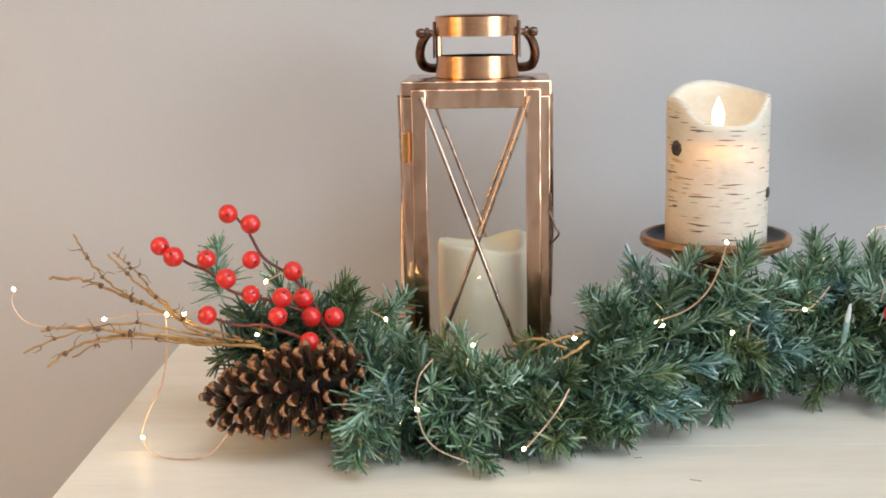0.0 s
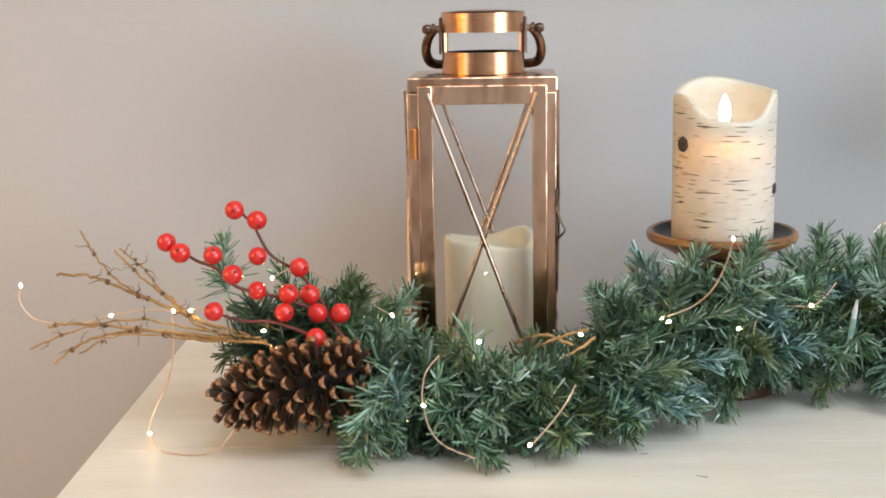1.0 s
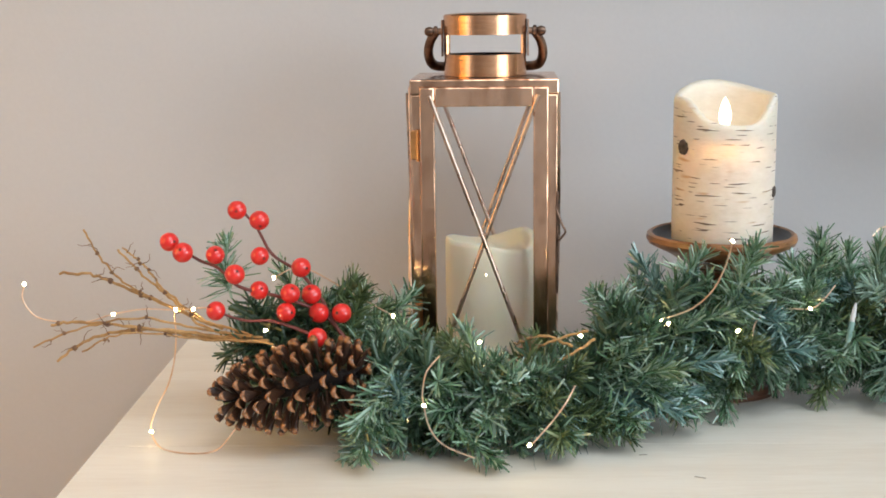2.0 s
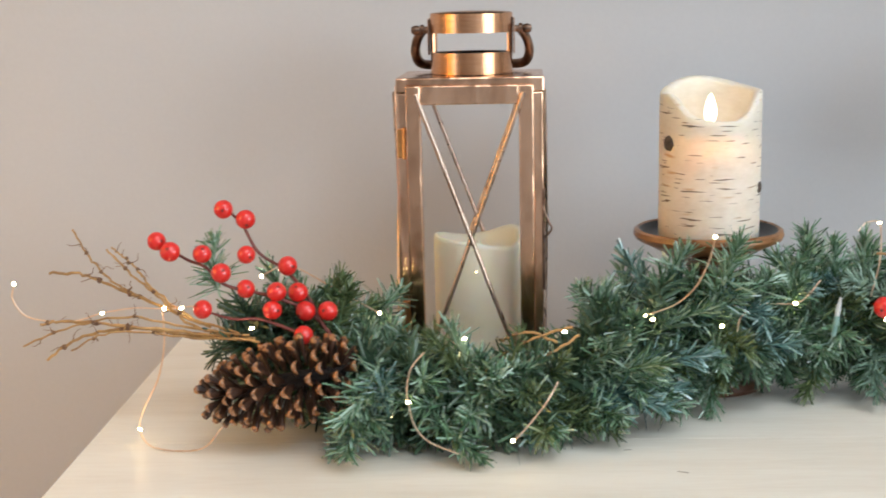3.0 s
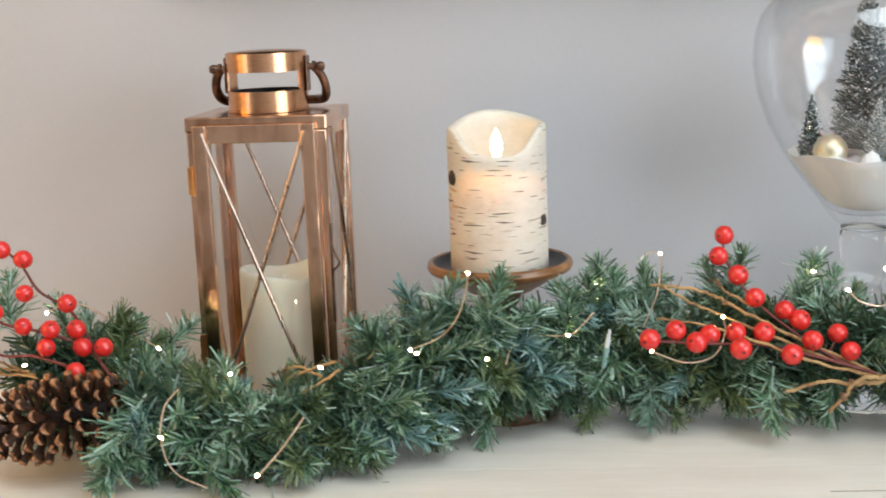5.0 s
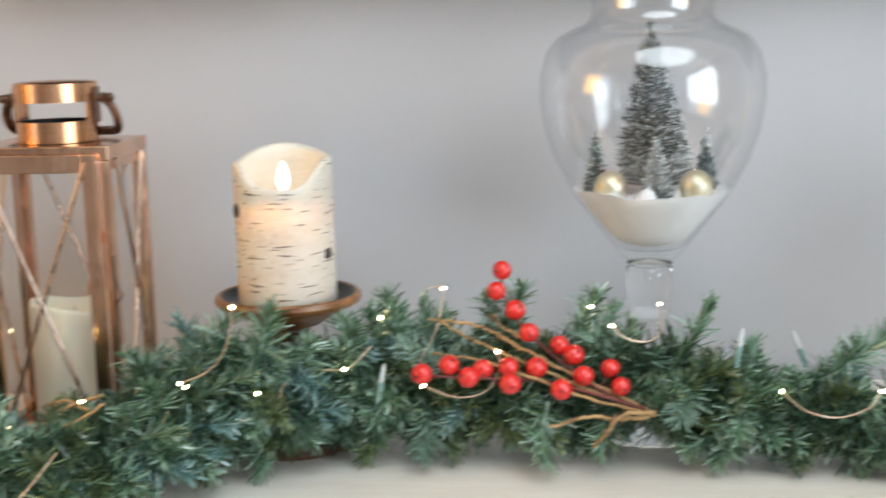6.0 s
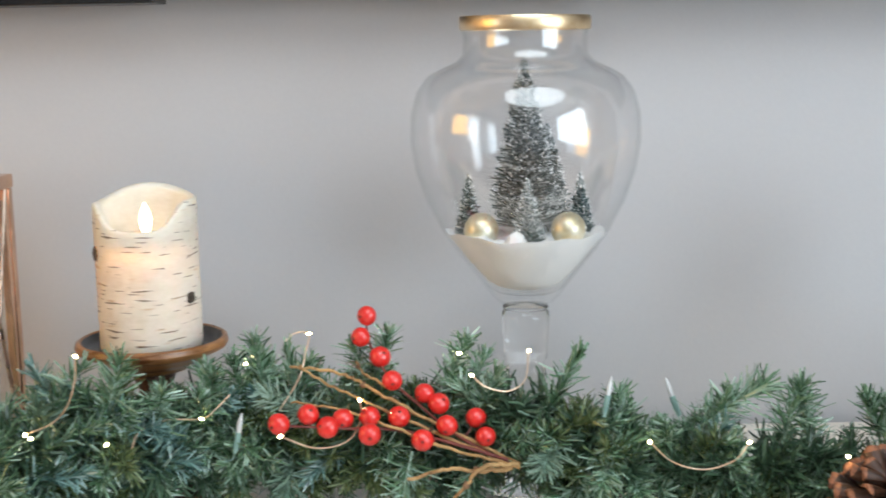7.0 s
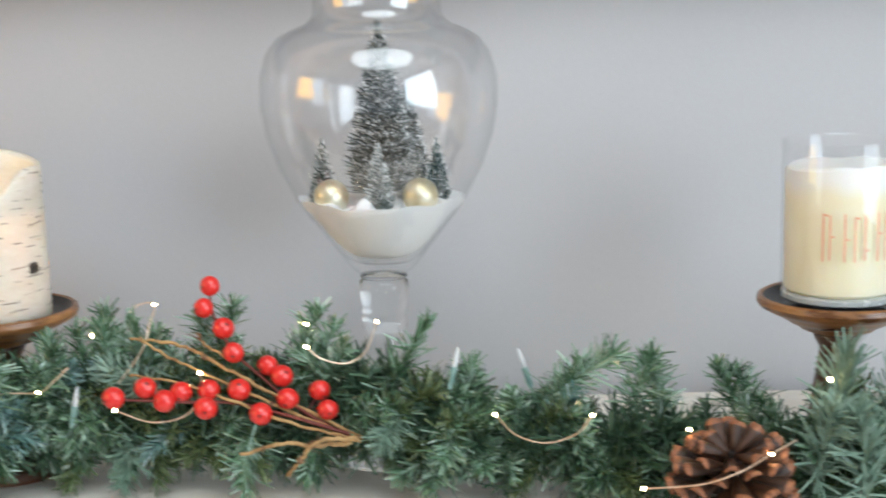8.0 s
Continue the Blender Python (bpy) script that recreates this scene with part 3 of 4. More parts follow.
wax_candle(inner, 0.0385, lambda a: 0.111 + 0.004 * math.sin(2 * a + 0.6) + 0.002 * math.sin(3 * a), 0.006, 0.098, IVORY)
part("wick", lathe(bmesh.new(), [(0, 0.097), (0.003, 0.097), (0.004, 0.101), (0.0015, 0.107), (0, 0.108)], 12), IVORY, inner)

# ---- candle holders, birch candle, jar candle ----


def candle_holder(at, label, height=0.130):
    ob = thing("candle_holder", label, "candle holder", at, 0, "turned candle holders")
    h = height
    bm = lathe(bmesh.new(), [(0, 0), (0.050, 0), (0.052, 0.004), (0.049, 0.009), (0.036, 0.013), (0.026, 0.020), (0.0215, 0.032), (0.019, 0.045), (0.0165, 0.062), (0.0140, 0.080), (0.0130, 0.091), (0.0165, 0.097), (0.0178, 0.1005), (0.0165, 0.1038), (0, 0.1038)], 40)
    part("stem", bm, STEMWOOD, ob)
    bm = lathe(bmesh.new(), [(0, 0.1042), (0.022, 0.1042), (0.0285, 0.1062), (0.0310, 0.1090), (0.0345, 0.1110), (0.0365, 0.1112), (0.0430, 0.1155), (0.0530, 0.1205), (0.0600, 0.1240), (0.0617, 0.1275), (0.0608, 0.1312), (0.0585, 0.1325), (0.0565, 0.1315)], 64)
    dish = part("dish", bm, WOODDISH, ob)
    bm = lathe(bmesh.new(), [(0.0564, 0.1314), (0.054, 0.1270), (0.050, 0.1240), (0, 0.1236), (0, 0.1216), (0.050, 0.1220), (0.0555, 0.1260)], 64)
    part("dish_inside", bm, INSIDE, dish, "black inside of the dish")
    return ob


holder = candle_holder((0.207, 1.037, TOP), "turned brown wooden candle holder with a black dish inside")
birch = thing("birch_candle", "lit flameless birch bark candle on a wooden holder", "candle", (0.207, 1.036, TOP + 0.1242))
Z0 = TOP + 0.1242


def birch_rim(a):
    front = math.remainder(a + math.pi / 2, 2 * math.pi)
    dip = math.exp(-((front / 0.86) ** 4))
    return 0.1212 + 0.0095 * max(0.0, math.sin(a)) ** 1.5 + 0.0012 * math.sin(3 * a + 2.2) - 0.0205 * dip


wax_candle(birch, 0.0412, birch_rim, 0.0068, 0.0925, BIRCH, True)
bm = lathe(bmesh.new(), [(0, 0.0945), (0.0032, 0.0955), (0.0048, 0.101), (0.0050, 0.106), (0.0036, 0.112), (0.0015, 0.117), (0, 0.1195)], 20)
part("led_flame", bm, FLAME, birch, "glowing white plastic flame", 60)
for x, y, z, r, square in ((0.170, 1.0165, 0.975, 0.0062, False), (0.2445, 1.0185, 0.938, 0.0044, True)):
    way = Vector((x - 0.207, y - 1.036, 0)).normalized()
    c = way * 0.0412 + Vector((0, 0, z - Z0))
    bm = bmesh.new()
    bmesh.ops.create_icosphere(bm, subdivisions=3, radius=r)
    for v in bm.verts:
        if square:
            v.co.x, v.co.y = (math.copysign(r * (abs(k) / r) ** 0.55, k) for k in v.co.xy)
        v.co *= 1 + 0.16 * noise.noise(v.co * 900)
        v.co.z *= 0.33
    part("bark_knot", bm, KNOT, birch, "", 20, along(c, c + way))
data = bpy.data.lights.new("candle_led", "POINT")
data.energy, data.color, data.shadow_soft_size = 0.092, (1.0, 0.73, 0.22), 0.004
new("candle_led", data).location = (0.2050, 1.0180, Z0 + 0.083)

jar_holder = candle_holder((0.868, 1.02, TOP), "turned red-brown wooden candle holder under a jar candle")
jar = thing("jar_candle", "pale yellow wax candle in a clear glass jar", "candle", (0.868, 1.02, TOP + 0.1242))
part("base_glass", lathe(bmesh.new(), [(0, 0), (0.043, 0), (0.0445, 0.004), (0.0445, 0.1275), (0.0440, 0.1288), (0.0433, 0.1275), (0.0435, 0.006), (0, 0.006)], 64), JAR, jar, "clear glass jar").visible_shadow = False
part("glass_base", lathe(bmesh.new(), [(0, 0.0066), (0.041, 0.0066), (0.0430, 0.0076), (0.0430, 0.0112), (0.0415, 0.0122), (0, 0.0122)], 64), FOGGED, jar, "thick cloudy glass base of the jar")


def wax_top(a, r, z):
    return 0 if z < 0.09 else 0.0022 * noise.noise((r * 45 * math.cos(a), r * 45 * math.sin(a), 8.0)) + 0.001 * math.sin(a + 2)


part("wax", lathe(bmesh.new(), [(0, 0.0126), (0.0385, 0.0126), (0.0412, 0.0150), (0.0416, 0.060), (0.0418, 0.101), (0.0412, 0.1085), (0.0390, 0.1105), (0.0300, 0.1102), (0.0150, 0.1095), (0, 0.1092)], 64, wax_top), JARWAX, jar)
for i, (low, high, wide, cross) in enumerate(((0.042, 0.078, 0.0007, 0.076), (0.043, 0.077, 0.0006, 0.060), (0.042, 0.078, 0.0007, 0.058), (0.042, 0.076, 0.0006, 0.074), (0.043, 0.077, 0.0007, 0.050), (0.042, 0.078, 0.0007, 0.062), (0.042, 0.078, 0.0006, 0.070))):
    a = radians(-124 + 10.5 * i + (2, -2, 1, 0, -1, 2, 0)[i])
    for lo, hi in (((-wide, low), (wide, high)), ((wide + 0.0002, cross), (wide + 0.0028, cross + 0.0014))):
        bm = block((lo[0], -0.0001, lo[1]), (hi[0], 0.0001, hi[1]))
        part("print_bar", bm, REDPRINT, jar, "", 30, pose(0.04472 * math.cos(a), 0.04472 * math.sin(a), 0, 0, 0, math.degrees(a) + 90))

# ---- glass urn with its winter scene ----
UX, UY = 0.515, 1.057
urn = thing("glass_urn", "clear footed glass urn with a gold rim", "urn", (UX, UY, TOP))
urn.matrix_basis = pose(UX - 0.0025, UY, TOP + 0.0005, 0, 0.5, 0)
foot = [(0.0, 0.0), (0.052, 0.0), (0.053, 0.004), (0.046, 0.009), (0.028, 0.015), (0.019, 0.024), (0.0160, 0.040), (0.0165, 0.070), (0.0172, 0.092), (0.0155, 0.098), (0.0155, 0.101), (0.0182, 0.105), (0.0186, 0.112), (0.0178, 0.1165), (0.0193, 0.121), (0.0198, 0.139), (0.0193, 0.1440), (0.0178, 0.1450), (0.0178, 0.1460), (0.0192, 0.1472), (0.0185, 0.149), (0.010, 0.1495), (0, 0.1496)]
body = [(0.0190, 0.1505), (0.0235, 0.1530), (0.0280, 0.1575), (0.0330, 0.1640), (0.0465, 0.1815), (0.0585, 0.1970), (0.0690, 0.2130), (0.0815, 0.237), (0.0897, 0.261), (0.0937, 0.285), (0.0930, 0.307), (0.0880, 0.325), (0.0790, 0.337), (0.0670, 0.3435), (0.0560, 0.3480), (0.0507, 0.354), (0.0500, 0.363), (0.0506, 0.3735)]
shell = [(r - 0.0016, z + 0.0005) for r, z in body[3:]][::-1]
bowl = [(0, 0.1500), (0.010, 0.1501)] + body
part("glass_bowl", lathe(bmesh.new(), bowl + shell + [(0.024, 0.1605), (0.012, 0.1590), (0, 0.1586)], 96), BLOWN, urn, "clear glass bowl", 70).visible_shadow = False
part("glass_stem", lathe(bmesh.new(), foot, 64), CRYSTAL, urn, "clear glass stem and foot", 70).visible_shadow = False
part("gold_rim", lathe(bmesh.new(), [(0.0475, 0.3738), (0.0522, 0.3735), (0.0527, 0.376), (0.0527, 0.3830), (0.0518, 0.3845), (0.0475, 0.3845)], 72, None, True), GOLDRIM, urn, "gold metal rim")


def drift(a, r, z):
    if z < 0.2045:
        return 0
    if r > 0.06:
        return 0.0045 * noise.noise((2.6 * math.cos(a), 2.6 * math.sin(a), 5.0)) - 0.002
    return 0.014 * noise.noise((r * 75 * math.cos(a), r * 80 * math.sin(a), 3.0)) - 0.001


snow = thing("fake_snow", "white fake snow filling the base of the urn", "snow", (UX, UY, TOP))
snow.matrix_basis = urn.matrix_basis.copy()
part("drift", lathe(bmesh.new(), [(0, 0.1632), (0.0150, 0.1638), (0.0240, 0.1662), (0.0310, 0.1705), (0.0375, 0.1770), (0.0435, 0.1840), (0.0555, 0.1985), (0.0640, 0.2100), (0.0655, 0.2130), (0.062, 0.2120), (0.056, 0.2095), (0.05, 0.2075), (0.044, 0.206), (0.037, 0.205), (0.03, 0.205), (0.022, 0.206), (0.01, 0.207), (0, 0.207)], 72, drift), SNOW, snow)
snow["kind"] = "stuff"


def brush_tree(at, height, radius, count, material, label, seed):
    """A wire tree with spiralling rows of short bristles."""
    rnd = random.Random(seed)
    ob = thing("bottle_brush_tree", label, "miniature tree", at, 0, "bottle brush trees in the urn")
    part("trunk", tube(bmesh.new(), [Vector((0, 0, 0)), Vector((0, 0, height * 0.97))], 0.0012, 0.0005, 6), STEM, ob)
    bm = bmesh.new()
    for i in range(count):
        t = (i + rnd.random()) / count
        z = height * (0.05 + 0.93 * t)
        r = radius * (1.03 - t) ** 0.85 * rnd.uniform(0.62, 1.06) * (1 - 0.16 * math.sin(t * 44))
        a = i * 2.39996 + rnd.uniform(-0.3, 0.3)
        way = Vector((math.cos(a), math.sin(a), rnd.uniform(0.15, 0.6))).normalized()
        side = way.cross(Vector((0, 0, 1))).normalized()
        up = side.cross(way)
        w = 0.00052
        p, q = Vector((0, 0, z)) + way * 0.0004, Vector((0, 0, z)) + way * r
        b = [bm.verts.new(p + side * w), bm.verts.new(p - side * w), bm.verts.new(p + up * w * 1.5)]
        e = [bm.verts.new(q + side * w * 1.5), bm.verts.new(q - side * w * 1.5), bm.verts.new(q + up * w * 2)]
        for k in range(3):
            j = (k + 1) % 3
            bm.faces.new((b[k], b[j], e[j], e[k]))
        bm.faces.new(e)
    part("bristles", bm, material, ob)
    flecks = bmesh.new()
    for i in range(count // 4):
        t = rnd.random() ** 1.2
        r = radius * (1.03 - t) ** 0.85 * rnd.uniform(0.75, 1.02)
        a = rnd.uniform(0, 6.283)
        c = Vector((r * math.cos(a), r * math.sin(a), height * (0.08 + 0.90 * t) + r * 0.35))
        w = rnd.uniform(0.0004, 0.0009)
        tips = [flecks.verts.new(c + Vector(d) * w) for d in ((1, 0, -0.5), (-0.5, 0.9, -0.5), (-0.5, -0.9, -0.5), (0, 0, 1.4))]
        for f in ((0, 2, 1), (0, 1, 3), (1, 2, 3), (2, 0, 3)):
            flecks.faces.new([tips[k] for k in f])
    frost = part("frost", flecks, SNOW, ob, "white frost flecks")
    frost["kind"] = "stuff"
    return ob


S = TOP + 0.2045
brush_tree((0.515, 1.063, S), 0.150, 0.031, 4600, BRISTLE, "tall dark green frosted bottle brush tree", 1)
brush_tree((0.535, 1.086, S), 0.094, 0.022, 2000, BRISTLE, "dark frosted bottle brush tree of middle height", 2)
brush_tree((0.5145, 1.022, S - 0.002), 0.056, 0.0145, 900, BRISTLE_SILVER, "small silvery bottle brush tree", 3)
brush_tree((0.4685, 1.055, S), 0.058, 0.0125, 800, BRISTLE, "small dark green frosted bottle brush tree", 4)
brush_tree((0.5590, 1.052, S), 0.056, 0.0125, 800, BRISTLE_TEAL, "small teal bottle brush tree", 5)
for x, y in ((0.4775, 1.026), (0.5465, 1.022)):
    ornament = thing("ornament", "round speckled gold glass ornament on snow", "ornament", (x, y, S), 0, "gold ornaments in the urn")
    part("globe", ball(bmesh.new(), (0, 0, 0.0125), 0.0138, 32, 20), GOLD, ornament, "", 80)

# ---- pine cones ----


def scale_mesh(name, tip_material, wood, fat, seed):
    """One woody cone scale: a cupped tongue that ends in an uneven pale edge; root at 0, z outward, y to the cone's tip."""
    bm = bmesh.new()
    rnd = random.Random(seed)
    rows = ((0.0, 0.28, 0.10, 0.0), (0.40, 0.60, 0.11, 0.02), (0.72, 0.92, 0.15, 0.05), (0.88, 1.0, 0.21 * fat, 0.09), (0.97, 0.84, 0.26 * fat, 0.13), (1.03, 0.50, 0.17 * fat, 0.14))
    tilt, cup = rnd.uniform(-0.12, 0.12), rnd.uniform(0.7, 1.2)
    rings = []
    for z, w, thick, bend in rows:
        ring = []
        for k in range(10):
            a = 2 * math.pi * k / 10
            x = 0.5 * w * math.cos(a) * (1 + rnd.uniform(-0.10, 0.10) * (z > 0.6))
            ring.append(bm.verts.new((x + 0.05 * z * z * tilt, bend + 0.5 * thick * math.sin(a) + cup * x * x + rnd.uniform(-0.02, 0.02), z + tilt * x * z + rnd.uniform(-0.03, 0.03) * (z > 0.6))))
        rings.append(ring)
    for i, (p, q) in enumerate(zip(rings, rings[1:])):
        for k in range(10):
            j = (k + 1) % 10
            f = bm.faces.new((p[k], p[j], q[j], q[k]))
            f.material_index = 1 if i >= 3 else 0
    bm.faces.new(rings[0][::-1])
    bm.faces.new(rings[-1]).material_index = 1
    bmesh.ops.recalc_face_normals(bm, faces=bm.faces)
    me = bpy.data.meshes.new(name)
    bm.to_mesh(me)
    bm.free()
    for f in me.polygons:
        f.use_smooth = True
    me.materials.append(wood)
    me.materials.append(tip_material)
    return me


def pine_cone(base, tip, radius, count, wood, edge, label, seed, long=0.0215, wide=0.0168, lean0=-18, lean1=60, fat=1.0):
    rnd = random.Random(seed)
    ob = thing("pine_cone", label, "pine cone", base)
    ob.matrix_basis = along(base, tip, rnd.random())
    length = (Vector(tip) - Vector(base)).length
    prof = [(0, 0.004)] + [(radius * 0.22 * math.sin(math.pi * (0.16 + 0.80 * t)) ** 0.8, 0.004 + 0.92 * length * t) for t in (0, 0.2, 0.4, 0.6, 0.8, 1.0)] + [(0, 0.95 * length)]
    part("core", lathe(bmesh.new(), prof, 20), CONE_CORE_SHADE, ob)
    kinds = [scale_mesh("scale", edge, wood, fat, seed + k) for k in range(6)]
    for i in range(count):
        t = (i + 0.5) / count
        a = i * 2.39996
        full = math.sin(math.pi * (0.20 + 0.74 * t ** 0.9)) ** 0.7
        lean = radians(lean0 + (lean1 - lean0) * t + rnd.uniform(-13, 13))
        reach = long * (0.55 + 0.5 * full) * rnd.uniform(0.86, 1.12)
        root = max(0.002, radius * full - reach * math.cos(lean))
        o = new("scale", kinds[rnd.randrange(6)])
        o.parent = ob
        o.matrix_basis = Matrix.Rotation(a, 4, "Z") @ Matrix.Translation((root, 0, 0.006 + 0.86 * length * t)) @ Matrix.Rotation(math.pi / 2 - lean, 4, "Y") @ Matrix.Rotation(-math.pi / 2, 4, "Z") @ Matrix.Rotation(rnd.uniform(-0.12, 0.12), 4, "Z") @ Matrix.Diagonal((wide * (0.55 + 0.5 * full), 0.017, reach, 1))
    return ob


pine_cone((-0.076, 0.874, 0.832), (-0.184, 0.866, 0.812), 0.0318, 122, CONE, CONE_TIP, "open brown pine cone lying against the garland", 7, 0.0200, 0.0098, -14, 62, 0.85)
pine_cone((0.760, 0.886, 0.779), (0.753, 0.856, 0.836), 0.043, 66, CONE, CONE_RED, "reddish brown open pine cone nestled in the garland", 9, 0.030, 0.0160, -25, 46, 0.75)

# ---- berry sprays ----


def berry_spray(label, stems, berries, r, seed):
    rnd = random.Random(seed)
    base = Vector(stems[0][0])
    ob = thing("berry_spray", label, "berry spray", base, 0, "red berry sprays")
    for s in stems:
        part("stem", tube(bmesh.new(), [p - base for p in curve_points(s, 7)], 0.0015, 0.0010, 8, 1.0, 0.10), REDSTEM, ob)
    lines = [p for s in stems for p in curve_points(s, 10)]
    bm = bmesh.new()
    ball(bm, (0, 0, 0), 1.0, 22, 16, 0.94)
    berry = None
    for b in berries:
        c = Vector(b)
        size = r * rnd.uniform(0.95, 1.06)
        near = min(lines, key=lambda p: (p - c).length)
        if (near - c).length > size * 0.8:
            part("stalk", tube(bmesh.new(), curve_points([near - base, (near + c) / 2 - base + Vector((0, 0, -0.002)), c - base], 4), 0.0007, None, 6), REDSTEM, ob)
        way = Vector((rnd.uniform(-0.8, 0.8), -0.75, rnd.uniform(-0.5, 0.9))).normalized()
        if berry is None:
            o = berry = part("berry", bm, BERRY, ob, "", 80)
        else:
            o = new("berry", berry.data)
            o.parent = ob
        o.matrix_basis = along(c - base, c - base + way) @ Matrix.Diagonal((size, size, size, 1))
        eye = bmesh.new()
        for k in range(6):
            a = k * math.pi / 3
            tube(eye, [Vector((0.02 * math.cos(a), 0.02 * math.sin(a), 0.90)), Vector((0.11 * math.cos(a), 0.11 * math.sin(a), 0.965)), Vector((0.15 * math.cos(a), 0.15 * math.sin(a), 1.03))], 0.055, 0.02, 4)
        part("berry_eye", eye, CALYX, o)
    return ob


STEM_A = [(-0.087, 0.905, 0.838), (-0.1, 0.91, 0.854), (-0.113, 0.92, 0.875), (-0.13, 0.93, 0.893), (-0.149, 0.925, 0.908), (-0.159, 0.922, 0.928), (-0.167, 0.918, 0.94)]
STEM_B = [(-0.091, 0.905, 0.844), (-0.111, 0.915, 0.864), (-0.139, 0.91, 0.878), (-0.17, 0.9, 0.889), (-0.186, 0.905, 0.902), (-0.202, 0.912, 0.907), (-0.223, 0.916, 0.92)]
STEM_C = [(-0.091, 0.9, 0.837), (-0.118, 0.9, 0.852), (-0.145, 0.895, 0.864), (-0.165, 0.89, 0.866), (-0.185, 0.888, 0.873)]
RED_A = [(-0.173, 0.918, 0.943), (-0.157, 0.919, 0.935), (-0.157, 0.915, 0.909), (-0.224, 0.916, 0.92), (-0.213, 0.91, 0.913), (-0.189, 0.91, 0.911), (-0.171, 0.888, 0.901), (-0.157, 0.906, 0.885), (-0.186, 0.888, 0.874), (-0.133, 0.899, 0.884), (-0.128, 0.925, 0.898), (-0.12, 0.918, 0.879), (-0.114, 0.912, 0.866), (-0.136, 0.895, 0.871), (-0.097, 0.911, 0.866), (-0.113, 0.89, 0.853)]
berry_spray("red glossy berries on dark stems above a pine cone", [STEM_A, STEM_B, STEM_C], RED_A, 0.0073, 3)
STEM_D = [(0.498, 0.93, 0.823), (0.477, 0.94, 0.831), (0.452, 0.95, 0.844), (0.426, 0.965, 0.862), (0.405, 0.97, 0.881), (0.389, 0.985, 0.905), (0.386, 0.99, 0.924)]
STEM_E = [(0.493, 0.93, 0.828), (0.452, 0.935, 0.84), (0.409, 0.945, 0.848), (0.376, 0.94, 0.851), (0.325, 0.937, 0.855)]
RED_B = [(0.387, 0.988, 0.927), (0.382, 0.984, 0.911), (0.397, 0.98, 0.896), (0.407, 0.961, 0.882), (0.431, 0.967, 0.87), (0.442, 0.962, 0.863), (0.323, 0.935, 0.857), (0.344, 0.945, 0.861), (0.359, 0.938, 0.853), (0.37, 0.945, 0.857), (0.39, 0.947, 0.858), (0.391, 0.928, 0.85), (0.412, 0.949, 0.857), (0.43, 0.931, 0.844), (0.448, 0.944, 0.851), (0.47, 0.957, 0.853), (0.477, 0.944, 0.842)]
berry_spray("red glossy berries lying over vine twigs in the garland", [STEM_D, STEM_E], RED_B, 0.0080, 4)

# ---- vine twigs ----


def twig_bundle(label, lines, radius, tendrils, seed):
    rnd = random.Random(seed)
    base = Vector(lines[0][0])
    ob = thing("vine_twigs", label, "twigs", base, 0, "dry vine twigs")
    for line in lines:
        pts = [p - base + Vector((rnd.gauss(0, 0.0005), rnd.gauss(0, 0.0005), rnd.gauss(0, 0.0005))) for p in curve_points(line, 8)]
        r = radius * rnd.uniform(0.75, 1.35)
        twig = part("twig", tube(bmesh.new(), pts, r, r * 0.7, 8, 1.0, 0.12), TWIG, ob)
        for k in range(tendrils):
            p = pts[rnd.randrange(len(pts) // 3, len(pts) - 3)]
            if k % 2 == 0:
                bud = bmesh.new()
                bmesh.ops.create_icosphere(bud, subdivisions=2, radius=r * 1.5)
                for v in bud.verts:
                    v.co = v.co * (1 + 0.5 * noise.noise(v.co * 900 + p * 50)) + p
                part("bud", bud, TENDRIL, twig, "dark dried bud")
            curl = [p]
            way = Vector((rnd.uniform(-1, 1), rnd.uniform(-1, 1), rnd.uniform(-0.6, 1))).normalized()
            for _ in range(6):
                way = (way + Vector((rnd.uniform(-0.8, 0.8), rnd.uniform(-0.8, 0.8), rnd.uniform(-0.8, 0.8)))).normalized()
                curl.append(curl[-1] + way * rnd.uniform(0.0014, 0.0026))
            part("tendril", tube(bmesh.new(), curve_points(curl, 3), 0.00045, 0.0002, 5), TENDRIL, twig)
    return ob


VINES = [
    [(-0.161, 0.91, 0.847), (-0.2, 0.92, 0.853), (-0.227, 0.93, 0.872), (-0.254, 0.94, 0.892), (-0.27, 0.94, 0.91)],
    [(-0.165, 0.91, 0.85), (-0.211, 0.93, 0.859), (-0.26, 0.945, 0.878), (-0.285, 0.952, 0.899), (-0.299, 0.952, 0.924)],
    [(-0.152, 0.905, 0.846), (-0.205, 0.92, 0.846), (-0.251, 0.92, 0.852), (-0.286, 0.92, 0.846), (-0.314, 0.915, 0.83)],
    [(-0.156, 0.905, 0.849), (-0.208, 0.915, 0.854), (-0.248, 0.91, 0.864), (-0.289, 0.905, 0.858), (-0.328, 0.905, 0.843)],
    [(-0.165, 0.91, 0.846), (-0.208, 0.915, 0.85), (-0.261, 0.91, 0.858), (-0.299, 0.91, 0.861), (-0.314, 0.91, 0.858)],
    [(-0.19, 0.93, 0.85), (-0.234, 0.94, 0.866), (-0.265, 0.945, 0.878), (-0.29, 0.945, 0.889), (-0.317, 0.945, 0.891)],
]
VINES_MORE = [
    [(-0.198, 0.93, 0.852), (-0.233, 0.945, 0.873), (-0.247, 0.945, 0.891), (-0.257, 0.945, 0.902), (-0.267, 0.945, 0.91)],
    [(-0.147, 0.9, 0.846), (-0.207, 0.91, 0.848), (-0.26, 0.905, 0.853), (-0.289, 0.9, 0.84)],
]
twig_bundle("dry tan vine twigs with curling tendrils", VINES + VINES_MORE, 0.00122, 6, 11)
